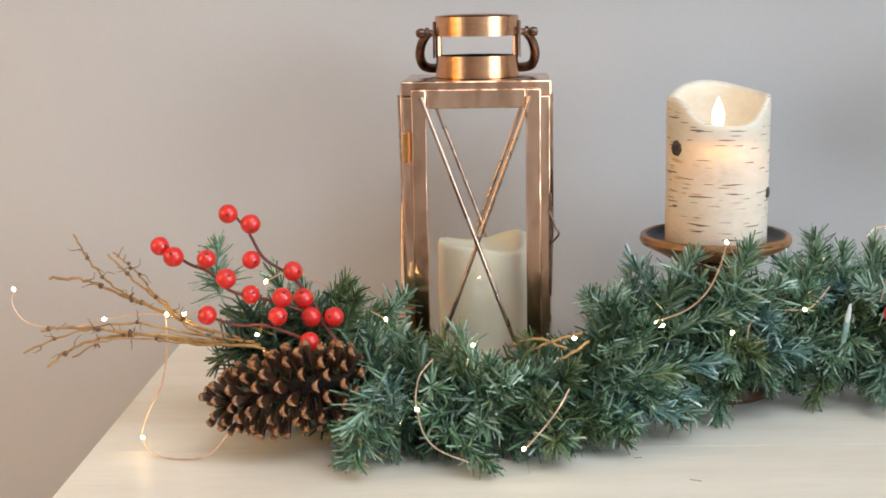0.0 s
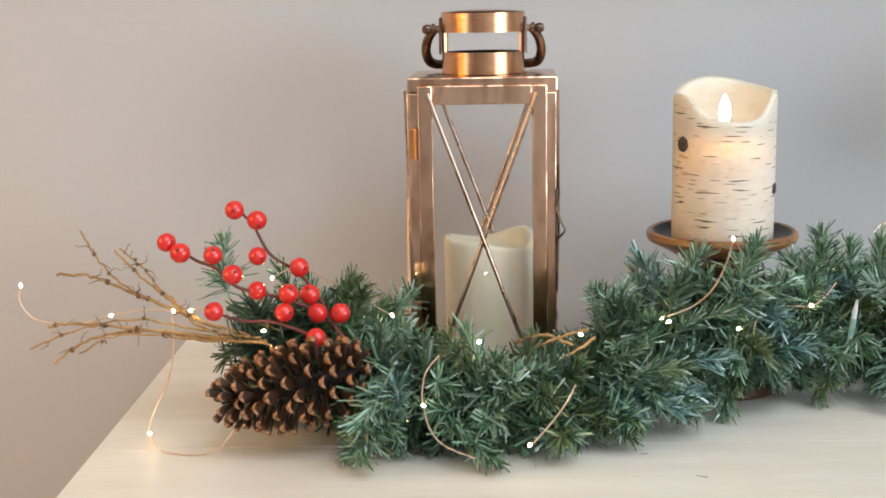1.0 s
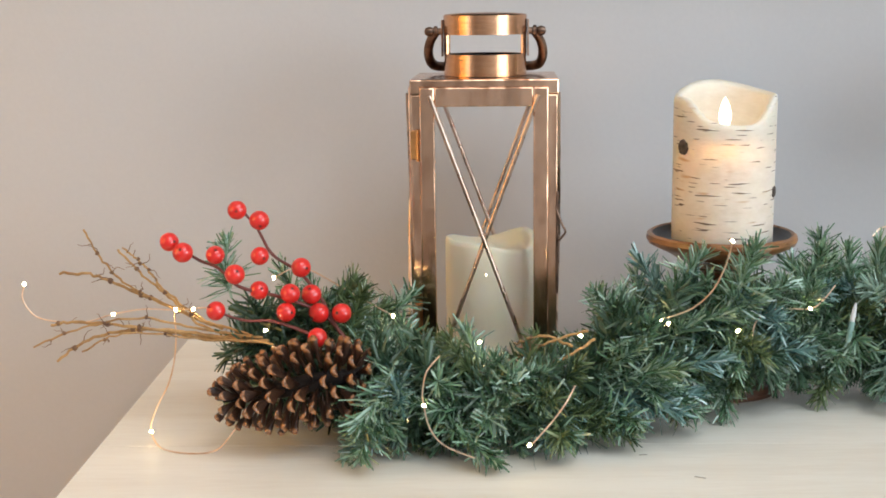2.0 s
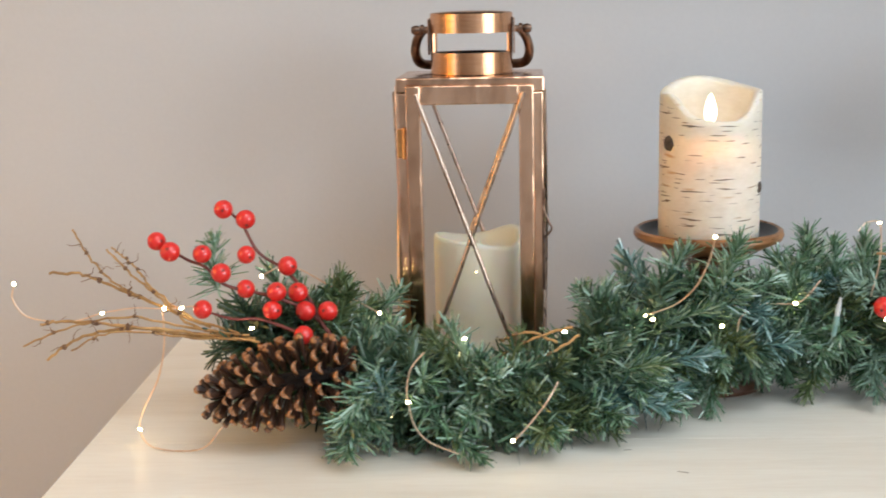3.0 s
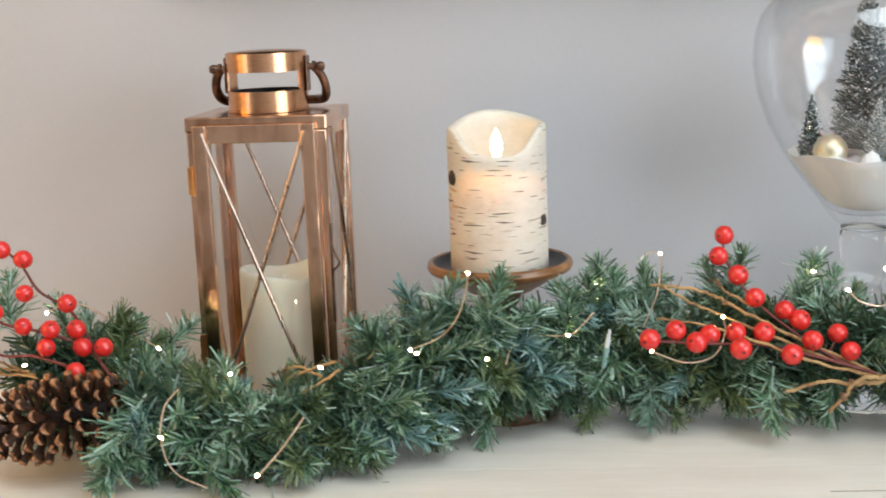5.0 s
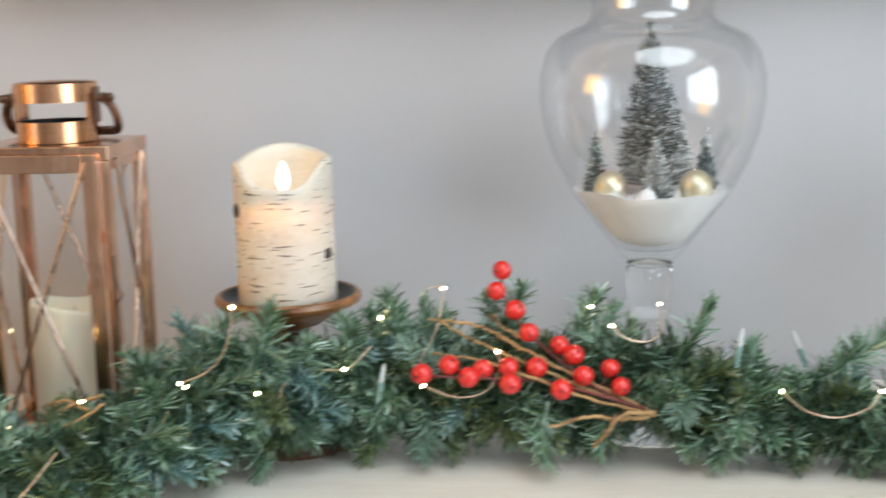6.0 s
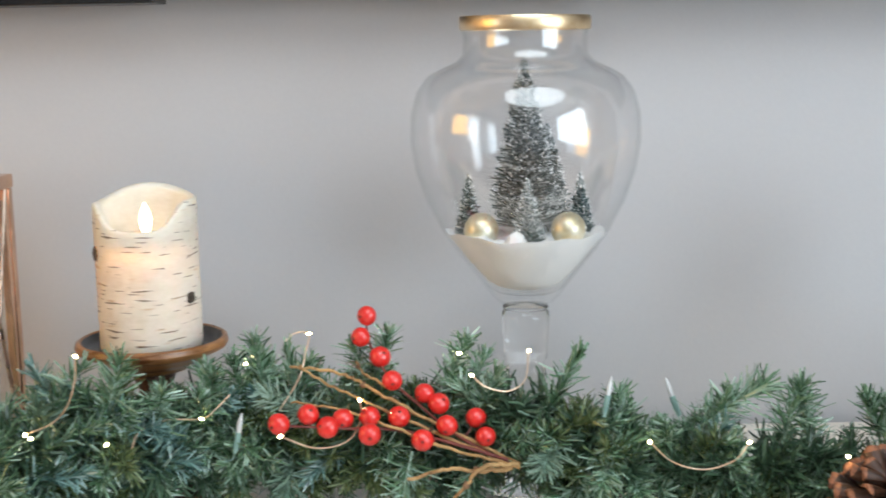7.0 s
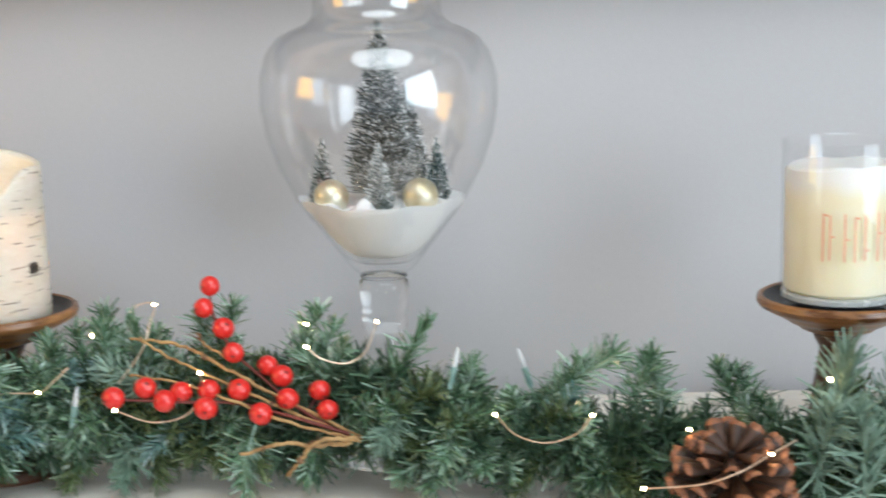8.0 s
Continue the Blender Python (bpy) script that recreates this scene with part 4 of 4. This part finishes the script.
VINES_MID = [
    [(0.502, 0.93, 0.822), (0.452, 0.945, 0.839), (0.409, 0.955, 0.857), (0.366, 0.965, 0.874), (0.335, 0.972, 0.891)],
    [(0.502, 0.925, 0.824), (0.443, 0.935, 0.838), (0.388, 0.945, 0.858), (0.358, 0.95, 0.865), (0.33, 0.955, 0.868)],
    [(0.501, 0.935, 0.823), (0.435, 0.955, 0.852), (0.392, 0.965, 0.874), (0.366, 0.97, 0.886), (0.328, 0.975, 0.891)],
    [(0.499, 0.92, 0.828), (0.476, 0.905, 0.832), (0.464, 0.9, 0.823), (0.451, 0.9, 0.807)],
    [(0.495, 0.92, 0.825), (0.472, 0.91, 0.826), (0.448, 0.905, 0.83), (0.419, 0.9, 0.824)],
    [(0.405, 0.965, 0.874), (0.385, 0.97, 0.886), (0.379, 0.972, 0.895)],
]
twig_bundle("dry tan vine twigs under red berries", VINES_MID, 0.00135, 2, 12)
VINES_LANTERN = [
    [(0.085, 0.9, 0.854), (0.064, 0.905, 0.847), (0.048, 0.91, 0.839), (0.033, 0.91, 0.831)],
    [(0.088, 0.89, 0.85), (0.067, 0.885, 0.838), (0.043, 0.885, 0.831)],
    [(0.074, 0.9, 0.842), (0.056, 0.91, 0.848), (0.042, 0.915, 0.844), (0.032, 0.92, 0.839)],
]
twig_bundle("short reddish vine twigs before the lantern", VINES_LANTERN, 0.0012, 2, 13)

# ---- fairy lights ----
fairy = thing("fairy_light_string", "lit warm white fairy lights on fine copper wire", "string lights", (0, 0.9, TOP))
LINES_A = [
    [(-0.336, 0.92, 0.888), (-0.338, 0.92, 0.876), (-0.329, 0.92, 0.863), (-0.31, 0.918, 0.859), (-0.288, 0.915, 0.86), (-0.268, 0.913, 0.866), (-0.246, 0.92, 0.868), (-0.225, 0.929, 0.865), (-0.202, 0.932, 0.866)],
    [(-0.226, 0.929, 0.864), (-0.223, 0.915, 0.841), (-0.225, 0.9, 0.819), (-0.234, 0.89, 0.799), (-0.237, 0.884, 0.784), (-0.225, 0.876, 0.7725), (-0.19, 0.872, 0.7725), (-0.172, 0.872, 0.79)],
    [(-0.023, 0.85, 0.85), (-0.032, 0.845, 0.84), (-0.035, 0.84, 0.827), (-0.034, 0.834, 0.819), (-0.03, 0.83, 0.804), (-0.02, 0.826, 0.793), (0.001, 0.822, 0.785)],
    [(0.04, 0.817, 0.797), (0.053, 0.82, 0.811), (0.063, 0.825, 0.823), (0.07, 0.835, 0.832)],
]
LINES_B = [
    [(0.187, 0.895, 0.921), (0.184, 0.9, 0.903), (0.176, 0.905, 0.883), (0.162, 0.91, 0.868), (0.14, 0.915, 0.858)],
    [(0.212, 0.935, 0.839), (0.217, 0.94, 0.851), (0.234, 0.95, 0.857), (0.261, 0.956, 0.856), (0.272, 0.958, 0.863), (0.282, 0.965, 0.872)],
    [(0.32, 1.0, 0.904), (0.328, 1.005, 0.91), (0.339, 1.008, 0.909), (0.337, 0.995, 0.895), (0.333, 0.985, 0.879), (0.32, 0.96, 0.86)],
    [(0.382, 0.957, 0.868), (0.383, 0.955, 0.855), (0.373, 0.945, 0.84), (0.35, 0.935, 0.838), (0.324, 0.933, 0.848)],
]
LINES_C = [
    [(0.467, 0.916, 0.897), (0.477, 0.92, 0.887), (0.494, 0.925, 0.882), (0.507, 0.94, 0.887), (0.512, 0.982, 0.898)],
    [(0.599, 0.936, 0.838), (0.613, 0.92, 0.828), (0.634, 0.91, 0.825), (0.655, 0.905, 0.833), (0.666, 0.906, 0.846)],
    [(0.694, 0.85, 0.813), (0.729, 0.835, 0.821), (0.753, 0.83, 0.831), (0.776, 0.845, 0.837), (0.796, 0.86, 0.841)],
    [(-0.151, 0.94, 0.887), (-0.137, 0.945, 0.893), (-0.123, 0.95, 0.89), (-0.09, 0.945, 0.872), (-0.06, 0.93, 0.859)],
]
ORIGIN = Vector((0, 0.9, TOP))
for line in LINES_A + LINES_B + LINES_C:
    pts = [p - ORIGIN for p in curve_points(line, 8)]
    part("wire", tube(bmesh.new(), pts, 0.00062, None, 6), WIRE, fairy)
BULBS_A = [(-0.336, 0.92, 0.888), (-0.268, 0.913, 0.866), (-0.225, 0.929, 0.865), (-0.212, 0.93, 0.865), (-0.237, 0.884, 0.784), (-0.151, 0.94, 0.887), (-0.15, 0.885, 0.86), (-0.06, 0.93, 0.859), (0.005, 0.893, 0.848), (-0.034, 0.834, 0.819), (0.038, 0.817, 0.796), (0.077, 0.875, 0.857), (0.14, 0.915, 0.858), (0.145, 0.912, 0.856), (0.187, 0.895, 0.921), (0.198, 0.92, 0.848), (0.261, 0.956, 0.856)]
BULBS_B = [(0.286, 1.017, 0.883), (0.339, 1.008, 0.909), (0.382, 0.957, 0.868), (0.324, 0.933, 0.848), (0.467, 0.916, 0.897), (0.512, 0.982, 0.898), (0.458, 0.991, 0.895), (0.599, 0.936, 0.838), (0.666, 0.906, 0.846), (0.729, 0.880, 0.843), (0.694, 0.85, 0.813), (0.776, 0.845, 0.837), (0.823, 0.88, 0.876)]
bulb = None
for i, b in enumerate(BULBS_A + BULBS_B):
    if bulb is None:
        o = bulb = part("bulb", ball(bmesh.new(), (0, 0, 0), 0.00108, 10, 8, 1.4), BULB, fairy)
    else:
        o = new("bulb", bulb.data)
        o.parent = fairy
    o.matrix_basis = Matrix.Translation(Vector(b) - ORIGIN) @ Matrix.Rotation(i * 1.3, 4, "Y")

# ---- unlit clear mini bulbs in green sockets ----
for foot, tip in (((0.567, 0.95, 0.858), (0.5725, 0.957, 0.880)), ((0.626, 0.975, 0.850), (0.619, 0.980, 0.871)), ((0.2885, 0.945, 0.836), (0.293, 0.948, 0.860))):
    ob = thing("mini_bulb", "unlit clear mini bulb in a green socket", "light bulb", foot, 0, "unlit mini bulbs")
    ob.matrix_basis = along(foot, tip)
    part("socket", lathe(bmesh.new(), [(0, -0.004), (0.0018, -0.004), (0.0022, 0), (0.0025, 0.010), (0.0025, 0.012), (0, 0.012)], 14), SOCKET, ob)
    part("glass", lathe(bmesh.new(), [(0, 0.0122), (0.0019, 0.0122), (0.0021, 0.017), (0.0016, 0.022), (0.0008, 0.0265), (0, 0.0272)], 14), FROST, ob)
    part("lead", tube(bmesh.new(), curve_points([(0, 0, -0.003), (0.004, 0, -0.010), (0.012, 0.003, -0.014)], 4), 0.0007, None, 6), SOCKET, ob)

# ---- garland ----
PATH = [(-0.185, 0.950, 0.828), (-0.12, 0.932, 0.823), (-0.05, 0.902, 0.813), (0.02, 0.884, 0.802), (0.09, 0.904, 0.812), (0.15, 0.948, 0.832), (0.20, 0.968, 0.835), (0.26, 0.995, 0.826), (0.33, 1.0, 0.830), (0.42, 0.986, 0.828), (0.50, 0.976, 0.828), (0.58, 0.962, 0.816), (0.66, 0.942, 0.806), (0.74, 0.936, 0.804), (0.84, 0.915, 0.814), (0.95, 0.915, 0.820), (1.06, 0.91, 0.818)]
GIRTH = [0.056, 0.066, 0.062, 0.056, 0.062, 0.066, 0.062, 0.052, 0.054, 0.056, 0.056, 0.050, 0.043, 0.042, 0.048, 0.052, 0.05]
BASE = Vector((0.4, 0.95, TOP))
LINE = curve_points(PATH, 12)
rnd = random.Random(21)


def needle(bm, p, way, long, wide):
    """A flat-bottomed tapering needle."""
    side = way.cross(Vector((0, 0, 1)) if abs(way.z) < 0.9 else Vector((1, 0, 0))).normalized()
    spin = rnd.uniform(0, math.pi)
    side = Matrix.Rotation(spin, 3, way) @ side
    up = way.cross(side)
    droop = up * rnd.gauss(0, 0.20) * long
    rings = []
    for t, w in ((0, 0.8), (0.55, 1.0), (1.0, 0.7)):
        c = p + way * long * t + droop * t * t
        rings.append([bm.verts.new(c + side * wide * w), bm.verts.new(c - side * wide * w), bm.verts.new(c + up * wide * 0.3 * w)])
    for a, b in zip(rings, rings[1:]):
        for k in range(3):
            j = (k + 1) % 3
            bm.faces.new((a[k], a[j], b[j], b[k]))
    bm.faces.new(rings[-1])


def tip_mesh(count, material, flat=1.0, long=0.0205, wide=0.00080):
    """A twig of the garland one unit of 0.06 m long along z, set all round with needles."""
    bm = bmesh.new()
    size, bow = 0.060, rnd.uniform(0.004, 0.016)
    for i in range(count):
        t = (i + rnd.random()) / count
        a = i * 2.39996 + rnd.uniform(-0.4, 0.4)
        lean = radians(rnd.uniform(18, 60) if rnd.random() < 0.72 else rnd.uniform(60, 110)) * (1 - 0.4 * t * t)
        radial = Vector((math.cos(a), math.sin(a) * flat, 0))
        way = (radial * math.sin(lean) + Vector((0, 0, math.cos(lean)))).normalized()
        needle(bm, Vector((bow * t * t, 0, size * (0.05 + 0.93 * t))), way, long * rnd.uniform(0.6, 1.2) * (1 - 0.35 * t ** 4), wide * rnd.uniform(0.8, 1.15))
    tube(bm, [Vector((0, 0, -0.004)), Vector((bow * 0.25, 0, size * 0.5)), Vector((bow, 0, size))], 0.0011, 0.0006, 5)
    me = bpy.data.meshes.new("branch_tip")
    bm.to_mesh(me)
    bm.free()
    me.materials.append(material)
    return me


garland = thing("garland", "green artificial pine garland laid along the console", "garland", BASE)
dense = [tip_mesh(rnd.randrange(130, 170), NEEDLE) for _ in range(8)]
olive = [tip_mesh(rnd.randrange(130, 160), NEEDLE_OLIVE) for _ in range(4)]
open_tips = [tip_mesh(rnd.randrange(140, 165), NEEDLE, 0.5, 0.0215) for _ in range(4)]
teal = [tip_mesh(rnd.randrange(120, 150), NEEDLE_TEAL_SHEEN, 0.7, 0.0205) for _ in range(4)]
pale = [tip_mesh(125, NEEDLE_PALE, 0.5, 0.022) for _ in range(2)]
part("core_wire", tube(bmesh.new(), [p - BASE for p in LINE], 0.004, None, 8, 1.0, 0.2), STEM, garland)

OPEN_WIRES = [LINES_A[2], LINES_A[3], LINES_B[0], LINES_B[1], LINES_C[0], LINES_C[1], LINES_C[2]]
KEEP_CLEAR = [(p, -0.005) for line in OPEN_WIRES for p in curve_points(line, 3)] + [(Vector(b), 0.0085) for b in RED_A + RED_B] + [(Vector(b), 0.0045) for b in BULBS_A + BULBS_B]


def blocked(p):
    """Whether a twig's end at p would poke into or hide another thing."""
    if abs(p.x - 0.014) < 0.078 and p.y > 0.990 and p.z < 1.1:
        return True
    if (Vector((p.x - 0.207, p.y - 1.037))).length < 0.030 or ((Vector((p.x - 0.207, p.y - 1.037))).length < 0.080 and p.z > 0.865):
        return True
    if (Vector((p.x - UX, p.y - UY))).length < 0.040 or (Vector((p.x - 0.868, p.y - 1.02))).length < 0.032:
        return True
    for c, sx, sz in ((Vector((-0.137, 0.875, 0.829)), 0.066, 0.052), (Vector((0.752, 0.88, 0.818)), 0.060, 0.052)):
        if ((p.x - c.x) / sx) ** 2 + ((p.z - c.z) / sz) ** 2 < 1 and p.y < c.y + 0.035:
            return True
    for c, r in KEEP_CLEAR:
        if abs(p.x - c.x) < r + 0.010 and abs(p.z - c.z) < r + 0.012 and p.y < c.y + 0.012:
            return True
    if p.x < -0.200:
        return True
    if 0.020 < p.x < 0.098 and p.z > 0.838 and p.y > 0.86:
        return True
    return p.y > 1.19


def add_tip(me, base, end, scale=None):
    o = new("branch_tip", me)
    o.parent = garland
    s = (end - base).length / 0.060
    w = s if scale is None else scale
    o.matrix_basis = along(base - BASE, end - BASE, rnd.uniform(0, 6.28)) @ Matrix.Diagonal((w, w, s, 1))
    return o


def twig_line(low, high):
    """A random twig of the garland as (base, end, place along the line), or None where it would be in the way."""
    u = rnd.random() * (len(PATH) - 1)
    i = min(int(u), len(PATH) - 2)
    girth = GIRTH[i] + (GIRTH[i + 1] - GIRTH[i]) * (u - i)
    k = min(int(u * 12), len(LINE) - 2)
    run = (LINE[k + 1] - LINE[k]).normalized()
    a = rnd.uniform(0, 2 * math.pi)
    side = run.cross(Vector((0, 0, 1))).normalized()
    radial = side * math.cos(a) + Vector((0, 0, 1)) * math.sin(a)
    way = (radial * 0.85 + run * rnd.choice((-1, 1)) * rnd.uniform(0.25, 1.1) + Vector((rnd.gauss(0, 0.15), rnd.gauss(0, 0.15), rnd.gauss(0, 0.1)))).normalized()
    base = LINE[k] + radial * girth * 0.15
    end = base + way * girth * rnd.uniform(low, high)
    if end.z < TOP + 0.012:
        end.z = TOP + rnd.uniform(0.010, 0.020)
    if blocked(end) or blocked((end + base) / 2) or (end - base).length < 0.026:
        return None
    return base, end, LINE[k].x


made, tries = 0, 0
while made < 272 and tries < 6000:
    tries += 1
    found = twig_line(0.74, 1.12)
    if found is None:
        continue
    base, end, x = found
    # extra olive at the left puts the lamp's warm tint into needle colour
    # teal mostly at x 0.07 to 0.26, where window sheen is painted in
    kinds = rnd.choices((dense, olive, open_tips, teal), (0.5, 0.55 if x < 0.07 else 0.24, 0.16, 0.85 if 0.07 < x < 0.26 else 0.06))[0]
    add_tip(rnd.choice(kinds), base, end, rnd.uniform(0.85, 1.1))
    made += 1


def joined_twigs(name, kinds, count, material, low, high):
    """Many more twigs, joined into one mesh."""
    verts, faces, total, done, goes = [], [], 0, 0, 0
    shapes = []
    for me in kinds:
        co = np.empty(len(me.vertices) * 3)
        me.vertices.foreach_get("co", co)
        shapes.append((np.c_[co.reshape(-1, 3), np.ones(len(me.vertices))], [tuple(f.vertices) for f in me.polygons]))
    while done < count and goes < count * 8:
        goes += 1
        found = twig_line(low, high)
        if found is None:
            continue
        base, end, _ = found
        w = rnd.uniform(0.8, 1.05)
        m = along(base - BASE, end - BASE, rnd.uniform(0, 6.28)) @ Matrix.Diagonal((w, w, (end - base).length / 0.060, 1))
        co, polygons = shapes[rnd.randrange(len(shapes))]
        placed = (co @ np.array(m).T)[:, :3]
        placed[:, 2] = np.maximum(placed[:, 2], TOP - BASE.z + 0.0008)
        verts.append(placed)
        faces += [tuple(v + total for v in f) for f in polygons]
        total += len(co)
        done += 1
    me = bpy.data.meshes.new(name)
    me.from_pydata(np.concatenate(verts).tolist(), [], faces)
    me.materials.append(material)
    ob = new(name, me)
    ob.parent = garland
    ob["kind"] = "stuff"
    return ob


joined_twigs("filling_foliage", dense + open_tips, 210, NEEDLE, 0.55, 0.98)
joined_twigs("olive_foliage", olive, 90, NEEDLE_OLIVE, 0.55, 0.95)

# single twigs that stand out of the mass
SPRIGS = [
    ((-0.19, 0.965, 0.868), (-0.203, 0.970, 0.908), 1), ((-0.075, 0.96, 0.838), (-0.052, 0.982, 0.870), 0), ((-0.10, 0.955, 0.835), (-0.085, 0.975, 0.870), 0),
    ((-0.055, 0.868, 0.838), (-0.074, 0.832, 0.802), 1), ((-0.085, 0.875, 0.825), (-0.058, 0.842, 0.800), 1), ((-0.068, 0.850, 0.806), (-0.083, 0.828, 0.784), 1), ((-0.075, 0.87, 0.80), (-0.092, 0.846, 0.784), 2), ((-0.02, 0.86, 0.80), (0.012, 0.826, 0.782), 1),
    ((0.15, 0.945, 0.855), (0.163, 0.945, 0.904), 1), ((0.195, 0.935, 0.86), (0.206, 0.925, 0.912), 1), ((0.225, 0.955, 0.845), (0.234, 0.948, 0.886), 0), ((0.188, 0.955, 0.845), (0.178, 0.948, 0.886), 0), ((0.12, 0.935, 0.845), (0.098, 0.935, 0.878), 0),
    ((0.27, 1.0, 0.84), (0.262, 1.0, 0.887), 1), ((0.285, 0.995, 0.84), (0.287, 1.0, 0.892), 0), ((0.255, 0.985, 0.845), (0.272, 0.975, 0.884), 1), ((0.32, 1.0, 0.845), (0.345, 1.005, 0.885), 0), ((0.30, 1.0, 0.845), (0.312, 1.0, 0.893), 1),
    ((0.350, 0.975, 0.850), (0.306, 0.965, 0.868), 2), ((0.33, 0.975, 0.82), (0.315, 0.945, 0.790), 2), ((0.385, 1.0, 0.855), (0.378, 1.0, 0.903), 0),
    ((0.52, 0.965, 0.845), (0.545, 0.958, 0.899), 1), ((0.465, 0.99, 0.85), (0.468, 1.0, 0.893), 1), ((0.448, 1.0, 0.855), (0.455, 1.002, 0.904), 0), ((0.295, 1.02, 0.845), (0.288, 1.028, 0.900), 0), ((0.392, 1.0, 0.862), (0.396, 1.005, 0.912), 0), ((0.42, 0.955, 0.825), (0.405, 0.925, 0.795), 1),
    ((0.635, 0.955, 0.84), (0.684, 0.948, 0.884), 1), ((0.70, 0.945, 0.835), (0.708, 0.94, 0.881), 1), ((0.775, 0.95, 0.83), (0.766, 0.95, 0.872), 1),
]
SPRIGS_NEAR = [((0.825, 0.89, 0.812), (0.842, 0.885, 0.893), 2), ((0.86, 0.895, 0.812), (0.872, 0.89, 0.885), 2), ((0.815, 0.88, 0.80), (0.818, 0.868, 0.862), 2), ((0.845, 0.87, 0.79), (0.850, 0.865, 0.860), 2), ((0.72, 0.945, 0.83), (0.722, 0.945, 0.874), 0), ((0.79, 0.955, 0.83), (0.782, 0.955, 0.866), 0), ((0.645, 0.96, 0.835), (0.652, 0.955, 0.872), 0), ((0.57, 0.945, 0.83), (0.565, 0.915, 0.81), 1), ((0.535, 0.95, 0.84), (0.512, 0.915, 0.828), 2)]
for base, end, kind in SPRIGS + SPRIGS_NEAR:
    add_tip(rnd.choice((dense, open_tips, pale)[kind]), Vector(base), Vector(end), 1.4 if base[0] > 0.8 else 1.0 if kind == 2 else 1.12)

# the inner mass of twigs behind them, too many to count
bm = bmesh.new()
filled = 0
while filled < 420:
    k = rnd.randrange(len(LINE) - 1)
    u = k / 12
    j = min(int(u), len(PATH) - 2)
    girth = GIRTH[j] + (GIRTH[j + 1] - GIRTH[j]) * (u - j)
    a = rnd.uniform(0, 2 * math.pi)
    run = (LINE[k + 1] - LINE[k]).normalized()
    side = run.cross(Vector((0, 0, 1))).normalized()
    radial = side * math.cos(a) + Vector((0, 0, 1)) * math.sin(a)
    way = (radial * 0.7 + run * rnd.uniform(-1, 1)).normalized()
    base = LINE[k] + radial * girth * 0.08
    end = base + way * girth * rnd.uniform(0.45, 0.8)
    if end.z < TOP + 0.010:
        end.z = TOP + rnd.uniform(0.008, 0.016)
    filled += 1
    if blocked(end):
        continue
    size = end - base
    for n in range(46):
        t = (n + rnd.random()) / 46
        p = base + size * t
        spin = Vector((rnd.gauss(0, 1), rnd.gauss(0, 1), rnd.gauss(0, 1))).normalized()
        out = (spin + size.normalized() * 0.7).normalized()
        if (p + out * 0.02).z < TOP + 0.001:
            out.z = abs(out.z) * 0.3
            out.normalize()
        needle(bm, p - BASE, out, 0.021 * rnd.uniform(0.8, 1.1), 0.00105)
# darker needle colour carries the shade between the twigs
core = part("inner_foliage", bm, NEEDLE_SHADED, garland)
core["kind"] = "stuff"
